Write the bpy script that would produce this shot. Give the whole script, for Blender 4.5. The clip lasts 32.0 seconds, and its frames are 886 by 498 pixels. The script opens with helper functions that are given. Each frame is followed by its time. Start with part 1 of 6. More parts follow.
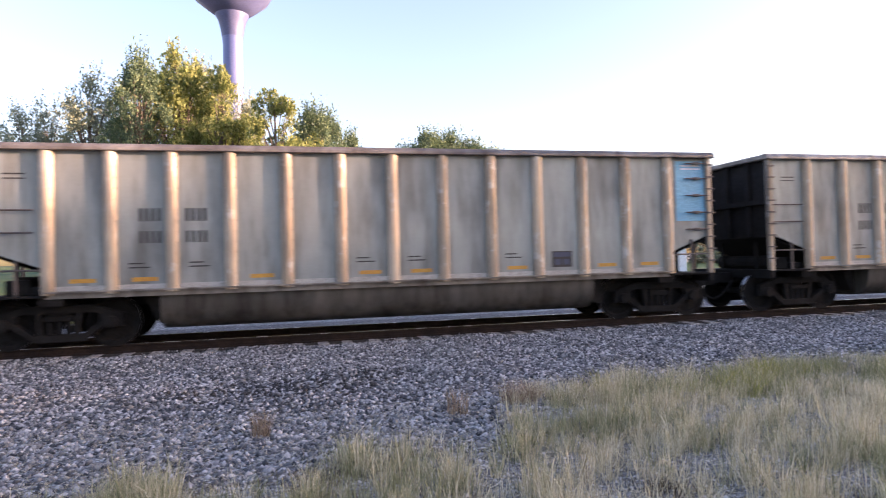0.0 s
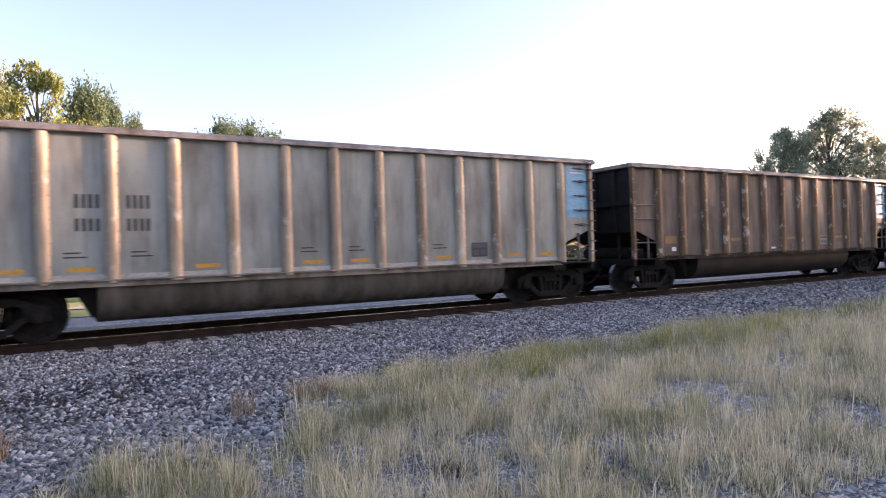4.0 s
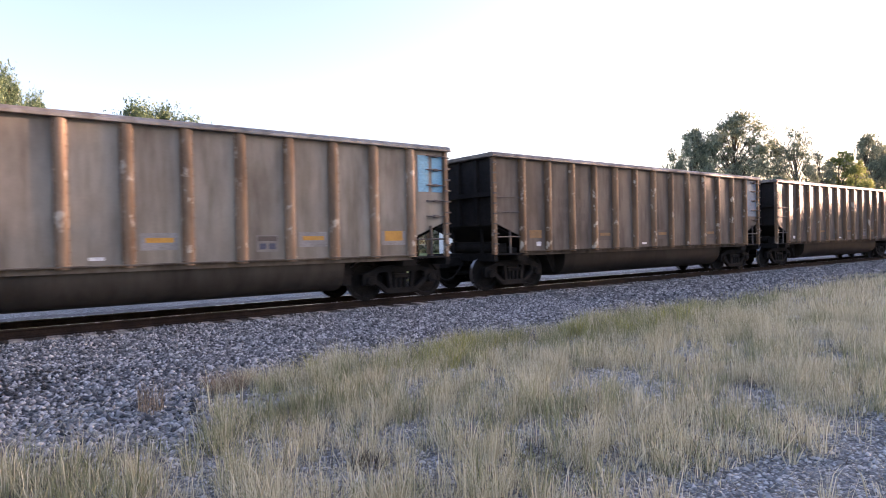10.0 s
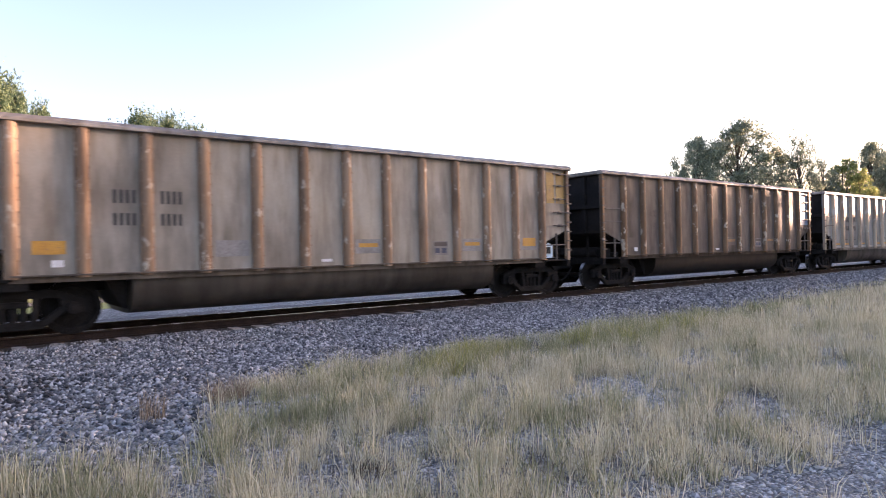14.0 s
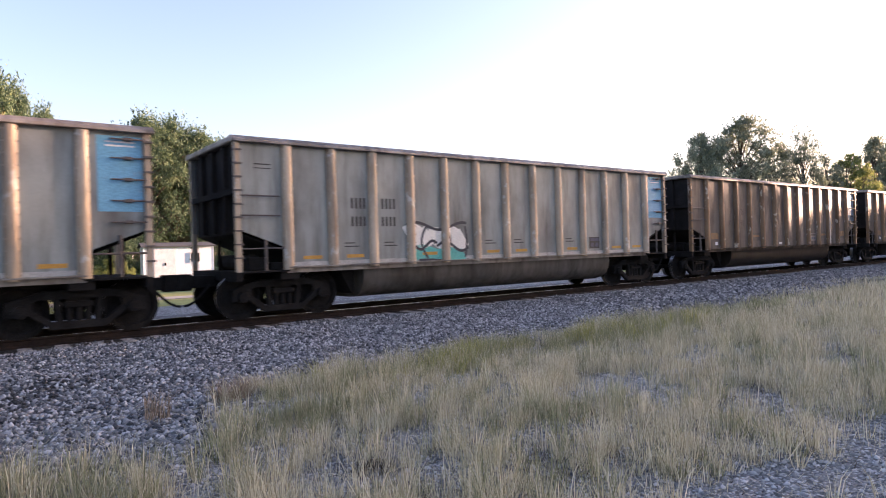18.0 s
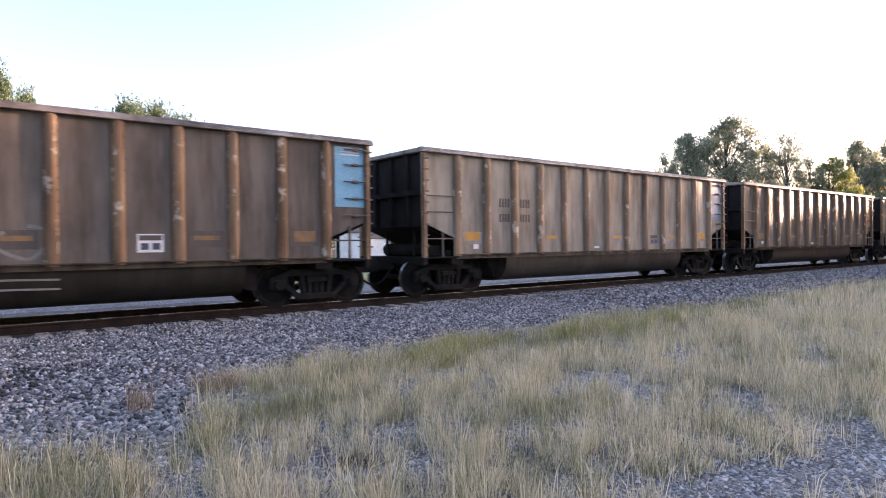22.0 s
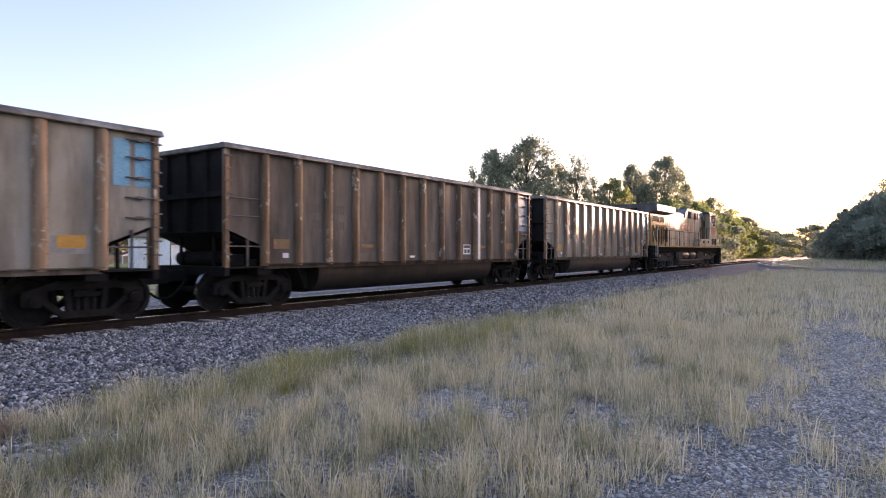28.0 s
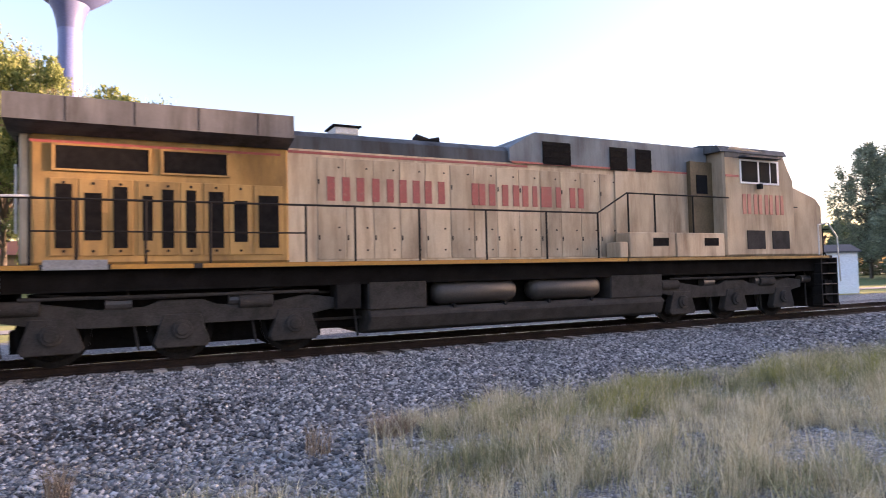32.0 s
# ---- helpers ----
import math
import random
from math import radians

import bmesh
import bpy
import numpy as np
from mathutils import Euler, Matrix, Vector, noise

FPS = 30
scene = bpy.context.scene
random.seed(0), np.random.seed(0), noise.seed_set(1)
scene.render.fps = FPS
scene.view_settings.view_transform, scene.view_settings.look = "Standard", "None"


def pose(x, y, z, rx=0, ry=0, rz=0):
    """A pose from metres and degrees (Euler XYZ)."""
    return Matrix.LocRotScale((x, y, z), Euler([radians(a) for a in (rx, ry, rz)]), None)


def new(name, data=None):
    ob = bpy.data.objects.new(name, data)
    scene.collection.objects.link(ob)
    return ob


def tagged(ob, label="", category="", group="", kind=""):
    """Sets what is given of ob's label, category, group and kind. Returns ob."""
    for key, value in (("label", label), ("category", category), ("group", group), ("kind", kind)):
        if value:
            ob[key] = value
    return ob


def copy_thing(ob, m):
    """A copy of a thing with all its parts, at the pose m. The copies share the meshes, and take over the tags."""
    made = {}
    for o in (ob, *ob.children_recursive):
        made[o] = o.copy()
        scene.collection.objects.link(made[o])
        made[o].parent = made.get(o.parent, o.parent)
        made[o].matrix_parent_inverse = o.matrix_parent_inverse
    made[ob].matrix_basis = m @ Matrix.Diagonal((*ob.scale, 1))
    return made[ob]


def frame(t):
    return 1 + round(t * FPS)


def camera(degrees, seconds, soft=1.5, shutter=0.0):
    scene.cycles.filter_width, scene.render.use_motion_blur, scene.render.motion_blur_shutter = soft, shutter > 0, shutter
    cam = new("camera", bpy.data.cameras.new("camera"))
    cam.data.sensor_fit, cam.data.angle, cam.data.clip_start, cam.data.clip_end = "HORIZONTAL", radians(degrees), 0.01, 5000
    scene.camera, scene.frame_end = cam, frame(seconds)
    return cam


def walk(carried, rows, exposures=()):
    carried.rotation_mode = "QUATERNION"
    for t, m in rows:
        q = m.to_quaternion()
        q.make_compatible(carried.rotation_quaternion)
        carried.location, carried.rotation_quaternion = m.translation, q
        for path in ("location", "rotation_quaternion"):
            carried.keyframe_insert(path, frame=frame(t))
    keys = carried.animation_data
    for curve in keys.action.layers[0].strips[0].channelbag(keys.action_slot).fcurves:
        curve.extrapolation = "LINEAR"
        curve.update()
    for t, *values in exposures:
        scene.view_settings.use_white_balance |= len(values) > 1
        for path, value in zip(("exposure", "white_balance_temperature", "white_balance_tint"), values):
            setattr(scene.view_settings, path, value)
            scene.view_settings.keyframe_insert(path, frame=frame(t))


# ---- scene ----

# ---------- camera: hand-held beside the line, eye 1.65 m above the grass ----------
cam = camera(69.96, 32.0, soft=0.95, shutter=0.18)
# seconds, x, y, z, yaw, pitch, roll; x runs along the rails, y across them
EYE = [
    (0.0, -0.274, -0.226, 1.730, -13.66, 0.99, 1.58),
    (0.5, -0.216, -0.227, 1.720, -21.46, 0.77, 2.04),
    (1.0, -0.213, -0.226, 1.707, -27.07, -0.29, 2.47),
    (1.5, -0.209, -0.222, 1.704, -28.01, -0.70, 1.91),
    (2.0, -0.183, -0.211, 1.707, -29.25, 0.34, 1.21),
    (2.5, -0.165, -0.212, 1.697, -29.88, -0.12, 1.64),
    (4.5, -0.069, -0.093, 1.620, -32.79, 0.67, 1.64),
    (5.0, -0.063, -0.106, 1.614, -36.04, 0.56, 1.10),
    (5.5, -0.048, -0.106, 1.610, -38.13, 0.37, 1.28),
    (6.0, -0.049, -0.098, 1.612, -37.52, 0.26, 1.23),
    (6.5, -0.050, -0.099, 1.610, -36.76, 0.22, 1.76),
    (7.0, -0.049, -0.097, 1.611, -36.00, 0.06, 1.87),
    (7.5, -0.047, -0.112, 1.611, -36.34, -0.19, 1.91),
    (8.0, -0.046, -0.098, 1.615, -36.97, -0.47, 1.00),
    (8.5, -0.034, -0.100, 1.609, -37.27, -0.55, 1.27),
    (9.0, -0.030, -0.090, 1.612, -37.60, -0.69, 1.51),
    (9.5, -0.034, -0.091, 1.607, -37.78, -0.58, 1.25),
    (10.0, -0.028, -0.093, 1.607, -37.99, -0.53, 1.26),
    (10.5, -0.025, -0.092, 1.605, -38.13, -0.45, 1.32),
    (11.0, -0.022, -0.087, 1.607, -38.16, -0.46, 0.86),
    (11.5, -0.024, -0.095, 1.608, -38.21, -0.31, 0.30),
    (12.0, -0.014, -0.089, 1.603, -38.28, -0.23, 1.23),
    (12.5, -0.017, -0.098, 1.604, -38.04, -0.08, 1.42),
    (13.0, -0.013, -0.096, 1.604, -37.85, 0.03, 1.17),
    (13.5, -0.020, -0.101, 1.608, -37.79, 0.10, 1.14),
    (14.0, -0.017, -0.097, 1.604, -37.70, 0.19, 1.25),
    (14.5, -0.015, -0.095, 1.605, -37.65, 0.21, 1.21),
    (15.0, -0.010, -0.094, 1.605, -37.62, 0.22, 1.23),
    (15.5, -0.009, -0.097, 1.605, -37.66, 0.23, 1.61),
    (17.5, -0.018, -0.094, 1.604, -37.47, 0.00, 1.43),
    (18.0, -0.017, -0.112, 1.595, -37.41, 0.10, 1.76),
    (18.5, -0.009, -0.096, 1.605, -37.47, -0.09, 1.94),
    (19.0, -0.009, -0.104, 1.602, -37.49, -0.10, 1.47),
    (19.5, -0.011, -0.098, 1.607, -37.75, -0.22, 1.65),
    (20.0, -0.015, -0.102, 1.605, -38.04, -0.26, 2.02),
    (20.5, -0.023, -0.100, 1.603, -38.30, -0.31, 1.59),
    (21.0, -0.021, -0.097, 1.604, -38.48, -0.36, 1.17),
    (21.5, -0.025, -0.101, 1.605, -38.57, -0.36, 0.71),
    (22.0, -0.031, -0.104, 1.606, -38.67, -0.45, 0.62),
    (22.5, -0.030, -0.094, 1.610, -38.32, -0.35, -0.45),
    (23.0, -0.030, -0.076, 1.606, -37.58, -0.37, -0.13),
    (23.5, -0.099, -0.015, 1.610, -41.27, -0.38, -3.10),
    (24.0, -0.005, 0.080, 1.575, -42.47, 1.58, 1.08),
    (24.5, 0.099, 0.175, 1.645, -46.50, 3.07, 0.31),
    (25.0, 0.068, 0.324, 1.625, -53.23, -0.52, -0.12),
    (25.5, -0.052, 0.474, 1.708, -57.00, -0.52, 1.18),
    (27.5, 0.147, 0.659, 1.646, -56.86, 0.01, 0.73),
    (28.0, 0.115, 0.668, 1.640, -55.69, 0.15, 0.05),
    (28.5, 0.109, 0.656, 1.669, -54.37, 0.46, 0.02),
    (29.0, 0.094, 0.651, 1.666, -53.26, 0.89, -0.02),
    (29.5, 0.081, 0.638, 1.672, -51.96, 1.30, 0.06),
    (30.0, 0.079, 0.657, 1.676, -50.49, 1.56, 0.22),
    (30.5, 0.050, 0.671, 1.675, -46.98, 1.68, 0.23),
    (31.0, 0.029, 0.650, 1.659, -42.03, 1.88, 0.58),
    (31.5, 0.002, 0.654, 1.672, -35.22, 2.04, 1.24),
    (32.0, -0.048, 0.668, 1.681, -26.04, 2.22, 1.31),
]
walk(cam, [(t, pose(x, y, z, 90 + pitch, roll, yaw)) for t, x, y, z, yaw, pitch, roll in EYE],
     exposures=[(0, 3.0, 6000, 38), (4, 2.92, 6000, 38), (9, 2.97, 6000, 38), (12, 3.1, 6000, 38), (18, 2.77, 6000, 38), (20, 2.92, 6000, 38), (22, 3.10, 6000, 38), (24, 3.02, 6000, 38), (25, 2.85, 6000, 38), (29, 2.67, 6000, 38), (31, 2.6, 6000, 38), (32, 3.02, 6000, 38)])

# ---------- light: low evening sun from along the line, clear sky ----------
SUN_AZ, SUN_EL = 106.5, 6.5          # degrees clockwise from +y, and above the horizon
world = bpy.data.worlds.new("sky")
scene.world = world
world.use_nodes = True
wn = world.node_tree
sky = wn.nodes.new("ShaderNodeTexSky")
sky.sky_type = "NISHITA"
sky.sun_disc = False
sky.sun_elevation = radians(SUN_EL)
sky.sun_rotation = radians(SUN_AZ)
sky.air_density, sky.dust_density, sky.ozone_density = 1.0, 2.0, 1.0
wn.nodes["Background"].inputs["Strength"].default_value = 0.088
wn.links.new(sky.outputs["Color"], wn.nodes["Background"].inputs["Color"])
sun_data = bpy.data.lights.new("sun", "SUN")
sun_data.energy, sun_data.angle, sun_data.color = 3.3, radians(0.6), (1.0, 0.68, 0.38)
sun = new("sun", sun_data)
s_dir = Vector((math.sin(radians(SUN_AZ)) * math.cos(radians(SUN_EL)), math.cos(radians(SUN_AZ)) * math.cos(radians(SUN_EL)), math.sin(radians(SUN_EL))))
sun.rotation_mode = "QUATERNION"
sun.rotation_quaternion = s_dir.to_track_quat("Z", "Y")
sun.location = s_dir * 60

# ---------- materials ----------
def nodes_of(name):
    m = bpy.data.materials.new(name)
    m.use_nodes = True
    nt = m.node_tree
    return m, nt, nt.nodes["Principled BSDF"]


def ramp(nt, src, stops):
    r = nt.nodes.new("ShaderNodeValToRGB")
    e = r.color_ramp.elements
    while len(e) < len(stops):
        e.new(0.5)
    for el, (p, c) in zip(e, stops):
        el.position, el.color = p, (*c, 1)
    nt.links.new(src, r.inputs["Fac"])
    return r.outputs["Color"]


def mix(nt, fac, a, b, mode="MIX"):
    n = nt.nodes.new("ShaderNodeMix")
    n.data_type, n.blend_type = "RGBA", mode
    for sock, v in ((n.inputs["Factor"], fac), (n.inputs["A"], a), (n.inputs["B"], b)):
        if isinstance(v, (int, float)):
            sock.default_value = v
        elif isinstance(v, tuple):
            sock.default_value = (*v, 1)
        else:
            nt.links.new(v, sock)
    return n.outputs["Result"]


def coords(nt, scale=(1, 1, 1), shift=True):
    tc = nt.nodes.new("ShaderNodeTexCoord")
    mp = nt.nodes.new("ShaderNodeMapping")
    mp.inputs["Scale"].default_value = scale
    nt.links.new(tc.outputs["Object"], mp.inputs["Vector"])
    if shift:
        info = nt.nodes.new("ShaderNodeObjectInfo")
        mul = nt.nodes.new("ShaderNodeMath")
        mul.operation = "MULTIPLY"
        mul.inputs[1].default_value = 37.0
        nt.links.new(info.outputs["Random"], mul.inputs[0])
        nt.links.new(mul.outputs[0], mp.inputs["Location"])
    return mp.outputs["Vector"]


def noise_tex(nt, vec, scale, detail=4.0, rough=0.6):
    n = nt.nodes.new("ShaderNodeTexNoise")
    n.inputs["Scale"].default_value, n.inputs["Detail"].default_value, n.inputs["Roughness"].default_value = scale, detail, rough
    nt.links.new(vec, n.inputs["Vector"])
    return n.outputs["Fac"]


def bump(nt, bsdf, fac, strength, dist=0.01):
    b = nt.nodes.new("ShaderNodeBump")
    b.inputs["Strength"].default_value, b.inputs["Distance"].default_value = strength, dist
    nt.links.new(fac, b.inputs["Height"])
    nt.links.new(b.outputs["Normal"], bsdf.inputs["Normal"])


def surface(name, c1, c2, rough=0.7, metal=0.0, scale=2.0, fine=40.0, relief=0.2, stretch=(1, 1, 1), c3=None, cut=(0.62, 0.72), dist=0.01):
    """Two colours in large patches, fine grain over them, and a third colour in scattered spots."""
    m, nt, b = nodes_of(name)
    v = coords(nt, stretch)
    big = noise_tex(nt, v, scale)
    col = ramp(nt, big, [(0.35, c1), (0.65, c2)])
    small = noise_tex(nt, v, fine, 3.0)
    shade = ramp(nt, small, [(0.3, (0.72,) * 3), (0.7, (1.18,) * 3)])
    col = mix(nt, 1.0, col, shade, "MULTIPLY")
    if c3:
        spot = noise_tex(nt, v, scale * 2.7, 6.0, 0.7)
        k = ramp(nt, spot, [(cut[0], (0, 0, 0)), (cut[1], (1, 1, 1))])
        col = mix(nt, k, col, c3)
    nt.links.new(col, b.inputs["Base Color"])
    b.inputs["Roughness"].default_value, b.inputs["Metallic"].default_value = rough, metal
    rr = ramp(nt, big, [(0.3, (max(rough - 0.1, 0.05),) * 3), (0.7, (min(rough + 0.1, 1),) * 3)])
    nt.links.new(rr, b.inputs["Roughness"])
    if relief:
        bump(nt, b, small, relief, dist)
    return m


def island(name, stops, rough=0.8, relief=0.0, translucent=0.0, gloss=0.3):
    """Each loose piece takes its own colour from the ramp."""
    m, nt, b = nodes_of(name)
    g = nt.nodes.new("ShaderNodeNewGeometry")
    col = ramp(nt, g.outputs["Random Per Island"], stops)
    nt.links.new(col, b.inputs["Base Color"])
    b.inputs["Roughness"].default_value = rough
    b.inputs["Specular IOR Level"].default_value = gloss
    if relief:
        v = coords(nt, shift=False)
        bump(nt, b, noise_tex(nt, v, 45.0), relief)
    if translucent:
        t = nt.nodes.new("ShaderNodeBsdfTranslucent")
        nt.links.new(col, t.inputs["Color"])
        s = nt.nodes.new("ShaderNodeMixShader")
        s.inputs["Fac"].default_value = translucent
        nt.links.new(b.outputs["BSDF"], s.inputs[1])
        nt.links.new(t.outputs["BSDF"], s.inputs[2])
        nt.links.new(s.outputs["Shader"], nt.nodes["Material Output"].inputs["Surface"])
    return m


def gravel(name, stops, scale):
    """Crushed stone too small to build: every cell is a stone of its own shade."""
    m, nt, b = nodes_of(name)
    v = coords(nt, shift=False)
    vo = nt.nodes.new("ShaderNodeTexVoronoi")
    vo.inputs["Scale"].default_value = scale
    nt.links.new(v, vo.inputs["Vector"])
    sep = nt.nodes.new("ShaderNodeSeparateColor")
    nt.links.new(vo.outputs["Color"], sep.inputs["Color"])
    col = ramp(nt, sep.outputs["Red"], stops)
    gap = ramp(nt, vo.outputs["Distance"], [(0.35, (1, 1, 1)), (0.75, (0.45, 0.45, 0.45))])
    col = mix(nt, 1.0, col, gap, "MULTIPLY")
    big = noise_tex(nt, v, 0.4)
    col = mix(nt, 1.0, col, ramp(nt, big, [(0.35, (0.85,) * 3), (0.65, (1.15,) * 3)]), "MULTIPLY")
    nt.links.new(col, b.inputs["Base Color"])
    b.inputs["Roughness"].default_value = 0.95
    inv = nt.nodes.new("ShaderNodeMath")
    inv.operation = "SUBTRACT"
    inv.inputs[0].default_value = 1.0
    nt.links.new(vo.outputs["Distance"], inv.inputs[1])
    bump(nt, b, inv.outputs[0], 0.8, 0.03)
    return m


def car_paint(name, c1, c2, dirt, rough, metal, amount, scuff=(0.6, 0.58, 0.55), scuffs=0.0, shine=0.12):
    """Side sheet: bare metal under vertical streaks of coal dirt, with worn marks."""
    m, nt, b = nodes_of(name)
    v1 = coords(nt, (1.6, 1.6, 0.22))
    v2 = coords(nt, (1, 1, 1))
    streak = noise_tex(nt, v1, 2.2, 6.0, 0.65)
    patch = noise_tex(nt, v2, 0.8, 3.0)
    col = ramp(nt, patch, [(0.35, c1), (0.68, c2)])
    k = ramp(nt, streak, [(0.55 - amount * 0.25, (0, 0, 0)), (0.80 - amount * 0.2, (1, 1, 1))])
    col = mix(nt, k, col, dirt)
    small = noise_tex(nt, v2, 26.0, 5.0, 0.7)
    col = mix(nt, 1.0, col, ramp(nt, small, [(0.3, (0.92,) * 3), (0.7, (1.06,) * 3)]), "MULTIPLY")
    v4 = coords(nt, (0.62, 0.62, 0.30))
    stain = noise_tex(nt, v4, 1.7, 5.0, 0.55)
    col = mix(nt, 1.0, col, ramp(nt, stain, [(0.32, (0.64, 0.63, 0.62)), (0.5, (1.0, 1.0, 1.0)), (0.70, (1.24, 1.22, 1.18))]), "MULTIPLY")
    if scuffs:
        v3 = coords(nt, (2.2, 2.2, 1.3))
        s = noise_tex(nt, v3, 2.0, 5.0, 0.65)
        ks = ramp(nt, s, [(0.685 - scuffs, (0, 0, 0)), (0.745 - scuffs, (0.9, 0.9, 0.9))])
        col = mix(nt, ks, col, scuff)
    info = nt.nodes.new("ShaderNodeObjectInfo")
    col = mix(nt, 1.0, col, ramp(nt, info.outputs["Random"], [(0.0, (0.86, 0.86, 0.87)), (1.0, (1.14, 1.13, 1.12))]), "MULTIPLY")
    nt.links.new(col, b.inputs["Base Color"])
    rr = ramp(nt, streak, [(0.3, (rough - 0.08,) * 3), (0.75, (min(rough + 0.2, 1),) * 3)])
    nt.links.new(rr, b.inputs["Roughness"])
    b.inputs["Metallic"].default_value = metal
    b.inputs["Specular IOR Level"].default_value = shine
    dent = noise_tex(nt, v2, 1.3, 2.0)
    bump(nt, b, dent, 0.25, 0.03)
    return m


def plain(name, c, rough=0.6, metal=0.0):
    return surface(name, tuple(x * 0.9 for x in c), tuple(min(x * 1.1, 1) for x in c), rough, metal, 3.0, 50.0, 0.05)


def dull(m, level=0.15, rough=0.9):
    """Sooty surfaces hardly shine."""
    b = m.node_tree.nodes["Principled BSDF"]
    b.inputs["Specular IOR Level"].default_value = level
    for l in list(b.inputs["Roughness"].links):
        m.node_tree.links.remove(l)
    b.inputs["Roughness"].default_value = rough
    return m


SHEET = {
    "silver": car_paint("silver_sheet", (0.236, 0.266, 0.266), (0.204, 0.224, 0.22), (0.13, 0.135, 0.127), 0.46, 0.2, 0.35, shine=0.42),
    "grey": car_paint("grey_sheet", (0.262, 0.25, 0.222), (0.222, 0.2, 0.165), (0.142, 0.124, 0.098), 0.5, 0.1, 0.45, shine=0.35),
    "brown": car_paint("brown_sheet", (0.128, 0.113, 0.1), (0.104, 0.088, 0.076), (0.064, 0.053, 0.045), 0.55, 0.05, 0.5, shine=0.25),
}
# Rust and scuffs, plus a lighter, warmer base that holds some golden sunlight.
RIB = {
    "silver": car_paint("silver_rib", (0.42, 0.36, 0.29), (0.36, 0.29, 0.215), (0.23, 0.175, 0.125), 0.46, 0.25, 0.3, (0.5, 0.48, 0.45), 0.10, 0.25),
    "grey": car_paint("grey_rib", (0.285, 0.205, 0.142), (0.24, 0.152, 0.092), (0.135, 0.087, 0.054), 0.5, 0.1, 0.4, (0.50, 0.44, 0.36), 0.10, 0.25),
    "brown": car_paint("brown_rib", (0.205, 0.138, 0.086), (0.17, 0.1, 0.055), (0.092, 0.06, 0.037), 0.5, 0.1, 0.4, (0.47, 0.41, 0.33), 0.10, 0.25),
}
# Chords are paler than the sheets, the sky's highlight partly in the colour.
CHORD = {
    "silver": car_paint("silver_chord", (0.30, 0.28, 0.265), (0.225, 0.205, 0.19), (0.13, 0.11, 0.1), 0.45, 0.3, 0.45),
    "grey": car_paint("grey_chord", (0.27, 0.265, 0.25), (0.2, 0.187, 0.17), (0.115, 0.10, 0.086), 0.45, 0.3, 0.4),
    "brown": car_paint("brown_chord", (0.27, 0.255, 0.24), (0.18, 0.162, 0.148), (0.105, 0.09, 0.078), 0.45, 0.3, 0.4),
}
# Troughs take a much darker tone than the side sheets.
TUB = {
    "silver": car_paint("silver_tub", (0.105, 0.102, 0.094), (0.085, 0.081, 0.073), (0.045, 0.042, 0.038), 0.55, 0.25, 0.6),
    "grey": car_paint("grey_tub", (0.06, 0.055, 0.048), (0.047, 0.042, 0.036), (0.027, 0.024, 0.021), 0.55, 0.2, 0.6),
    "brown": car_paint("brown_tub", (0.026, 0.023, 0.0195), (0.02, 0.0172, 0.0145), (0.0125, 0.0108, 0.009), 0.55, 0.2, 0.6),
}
# The silver sill is paled: skylight on its ledge put into the colour.
SILL = {
    "silver": car_paint("sky_lit_sill", (0.30, 0.285, 0.265), (0.22, 0.205, 0.185), (0.12, 0.10, 0.085), 0.5, 0.3, 0.4),
    "grey": car_paint("dirty_sill", (0.17, 0.15, 0.128), (0.13, 0.11, 0.09), (0.075, 0.06, 0.048), 0.55, 0.2, 0.45),
    "brown": car_paint("sooty_sill", (0.10, 0.082, 0.066), (0.075, 0.06, 0.048), (0.04, 0.033, 0.027), 0.6, 0.15, 0.5),
}
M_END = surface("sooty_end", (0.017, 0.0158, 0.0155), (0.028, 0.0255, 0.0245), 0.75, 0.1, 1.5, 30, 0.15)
M_STEEL = surface("grimy_steel", (0.0128, 0.0124, 0.0124), (0.0225, 0.0218, 0.0215), 0.7, 0.3, 4, 40, 0.3)
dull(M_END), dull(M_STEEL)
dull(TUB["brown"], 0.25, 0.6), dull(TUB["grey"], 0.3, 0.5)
M_WHEEL = surface("wheel_steel", (0.0155, 0.0148, 0.0146), (0.025, 0.0238, 0.0232), 0.5, 0.5, 5, 40, 0.1)
dull(M_WHEEL, 0.1, 0.85)
M_TREAD = plain("worn_tread", (0.35, 0.34, 0.33), 0.3, 0.9)
M_RUNG = surface("rung_steel", (0.08, 0.07, 0.065), (0.13, 0.11, 0.1), 0.6, 0.3, 6, 60, 0.1)
M_COAL = surface("coal", (0.012, 0.012, 0.013), (0.03, 0.029, 0.03), 0.6, 0, 3, 18, 1.0, dist=0.08)
M_BLUE = surface("blue_panel", (0.115, 0.34, 0.52), (0.15, 0.39, 0.56), 0.5, 0, 1.5, 30, 0.05, c3=(0.272, 0.304, 0.336), cut=(0.6, 0.75))
M_PALE = surface("pale_blue_panel", (0.15, 0.225, 0.315), (0.12, 0.178, 0.25), 0.5, 0.2, 1.5, 30, 0.05, c3=(0.16, 0.136, 0.12), cut=(0.55, 0.75))
M_YELLOW = surface("yellow_panel", (0.416, 0.272, 0.08), (0.352, 0.216, 0.064), 0.55, 0, 1.5, 30, 0.05, c3=(0.2, 0.152, 0.104), cut=(0.55, 0.75))
M_RUST = surface("rust_panel", (0.285, 0.128, 0.056), (0.22, 0.1, 0.048), 0.6, 0.1, 1.5, 30, 0.05)
M_ORANGE = surface("orange_reflector", (0.496, 0.264, 0.032), (0.416, 0.208, 0.028), 0.5, 0, 5, 60, 0.05, c3=(0.24, 0.16, 0.096), cut=(0.55, 0.8))
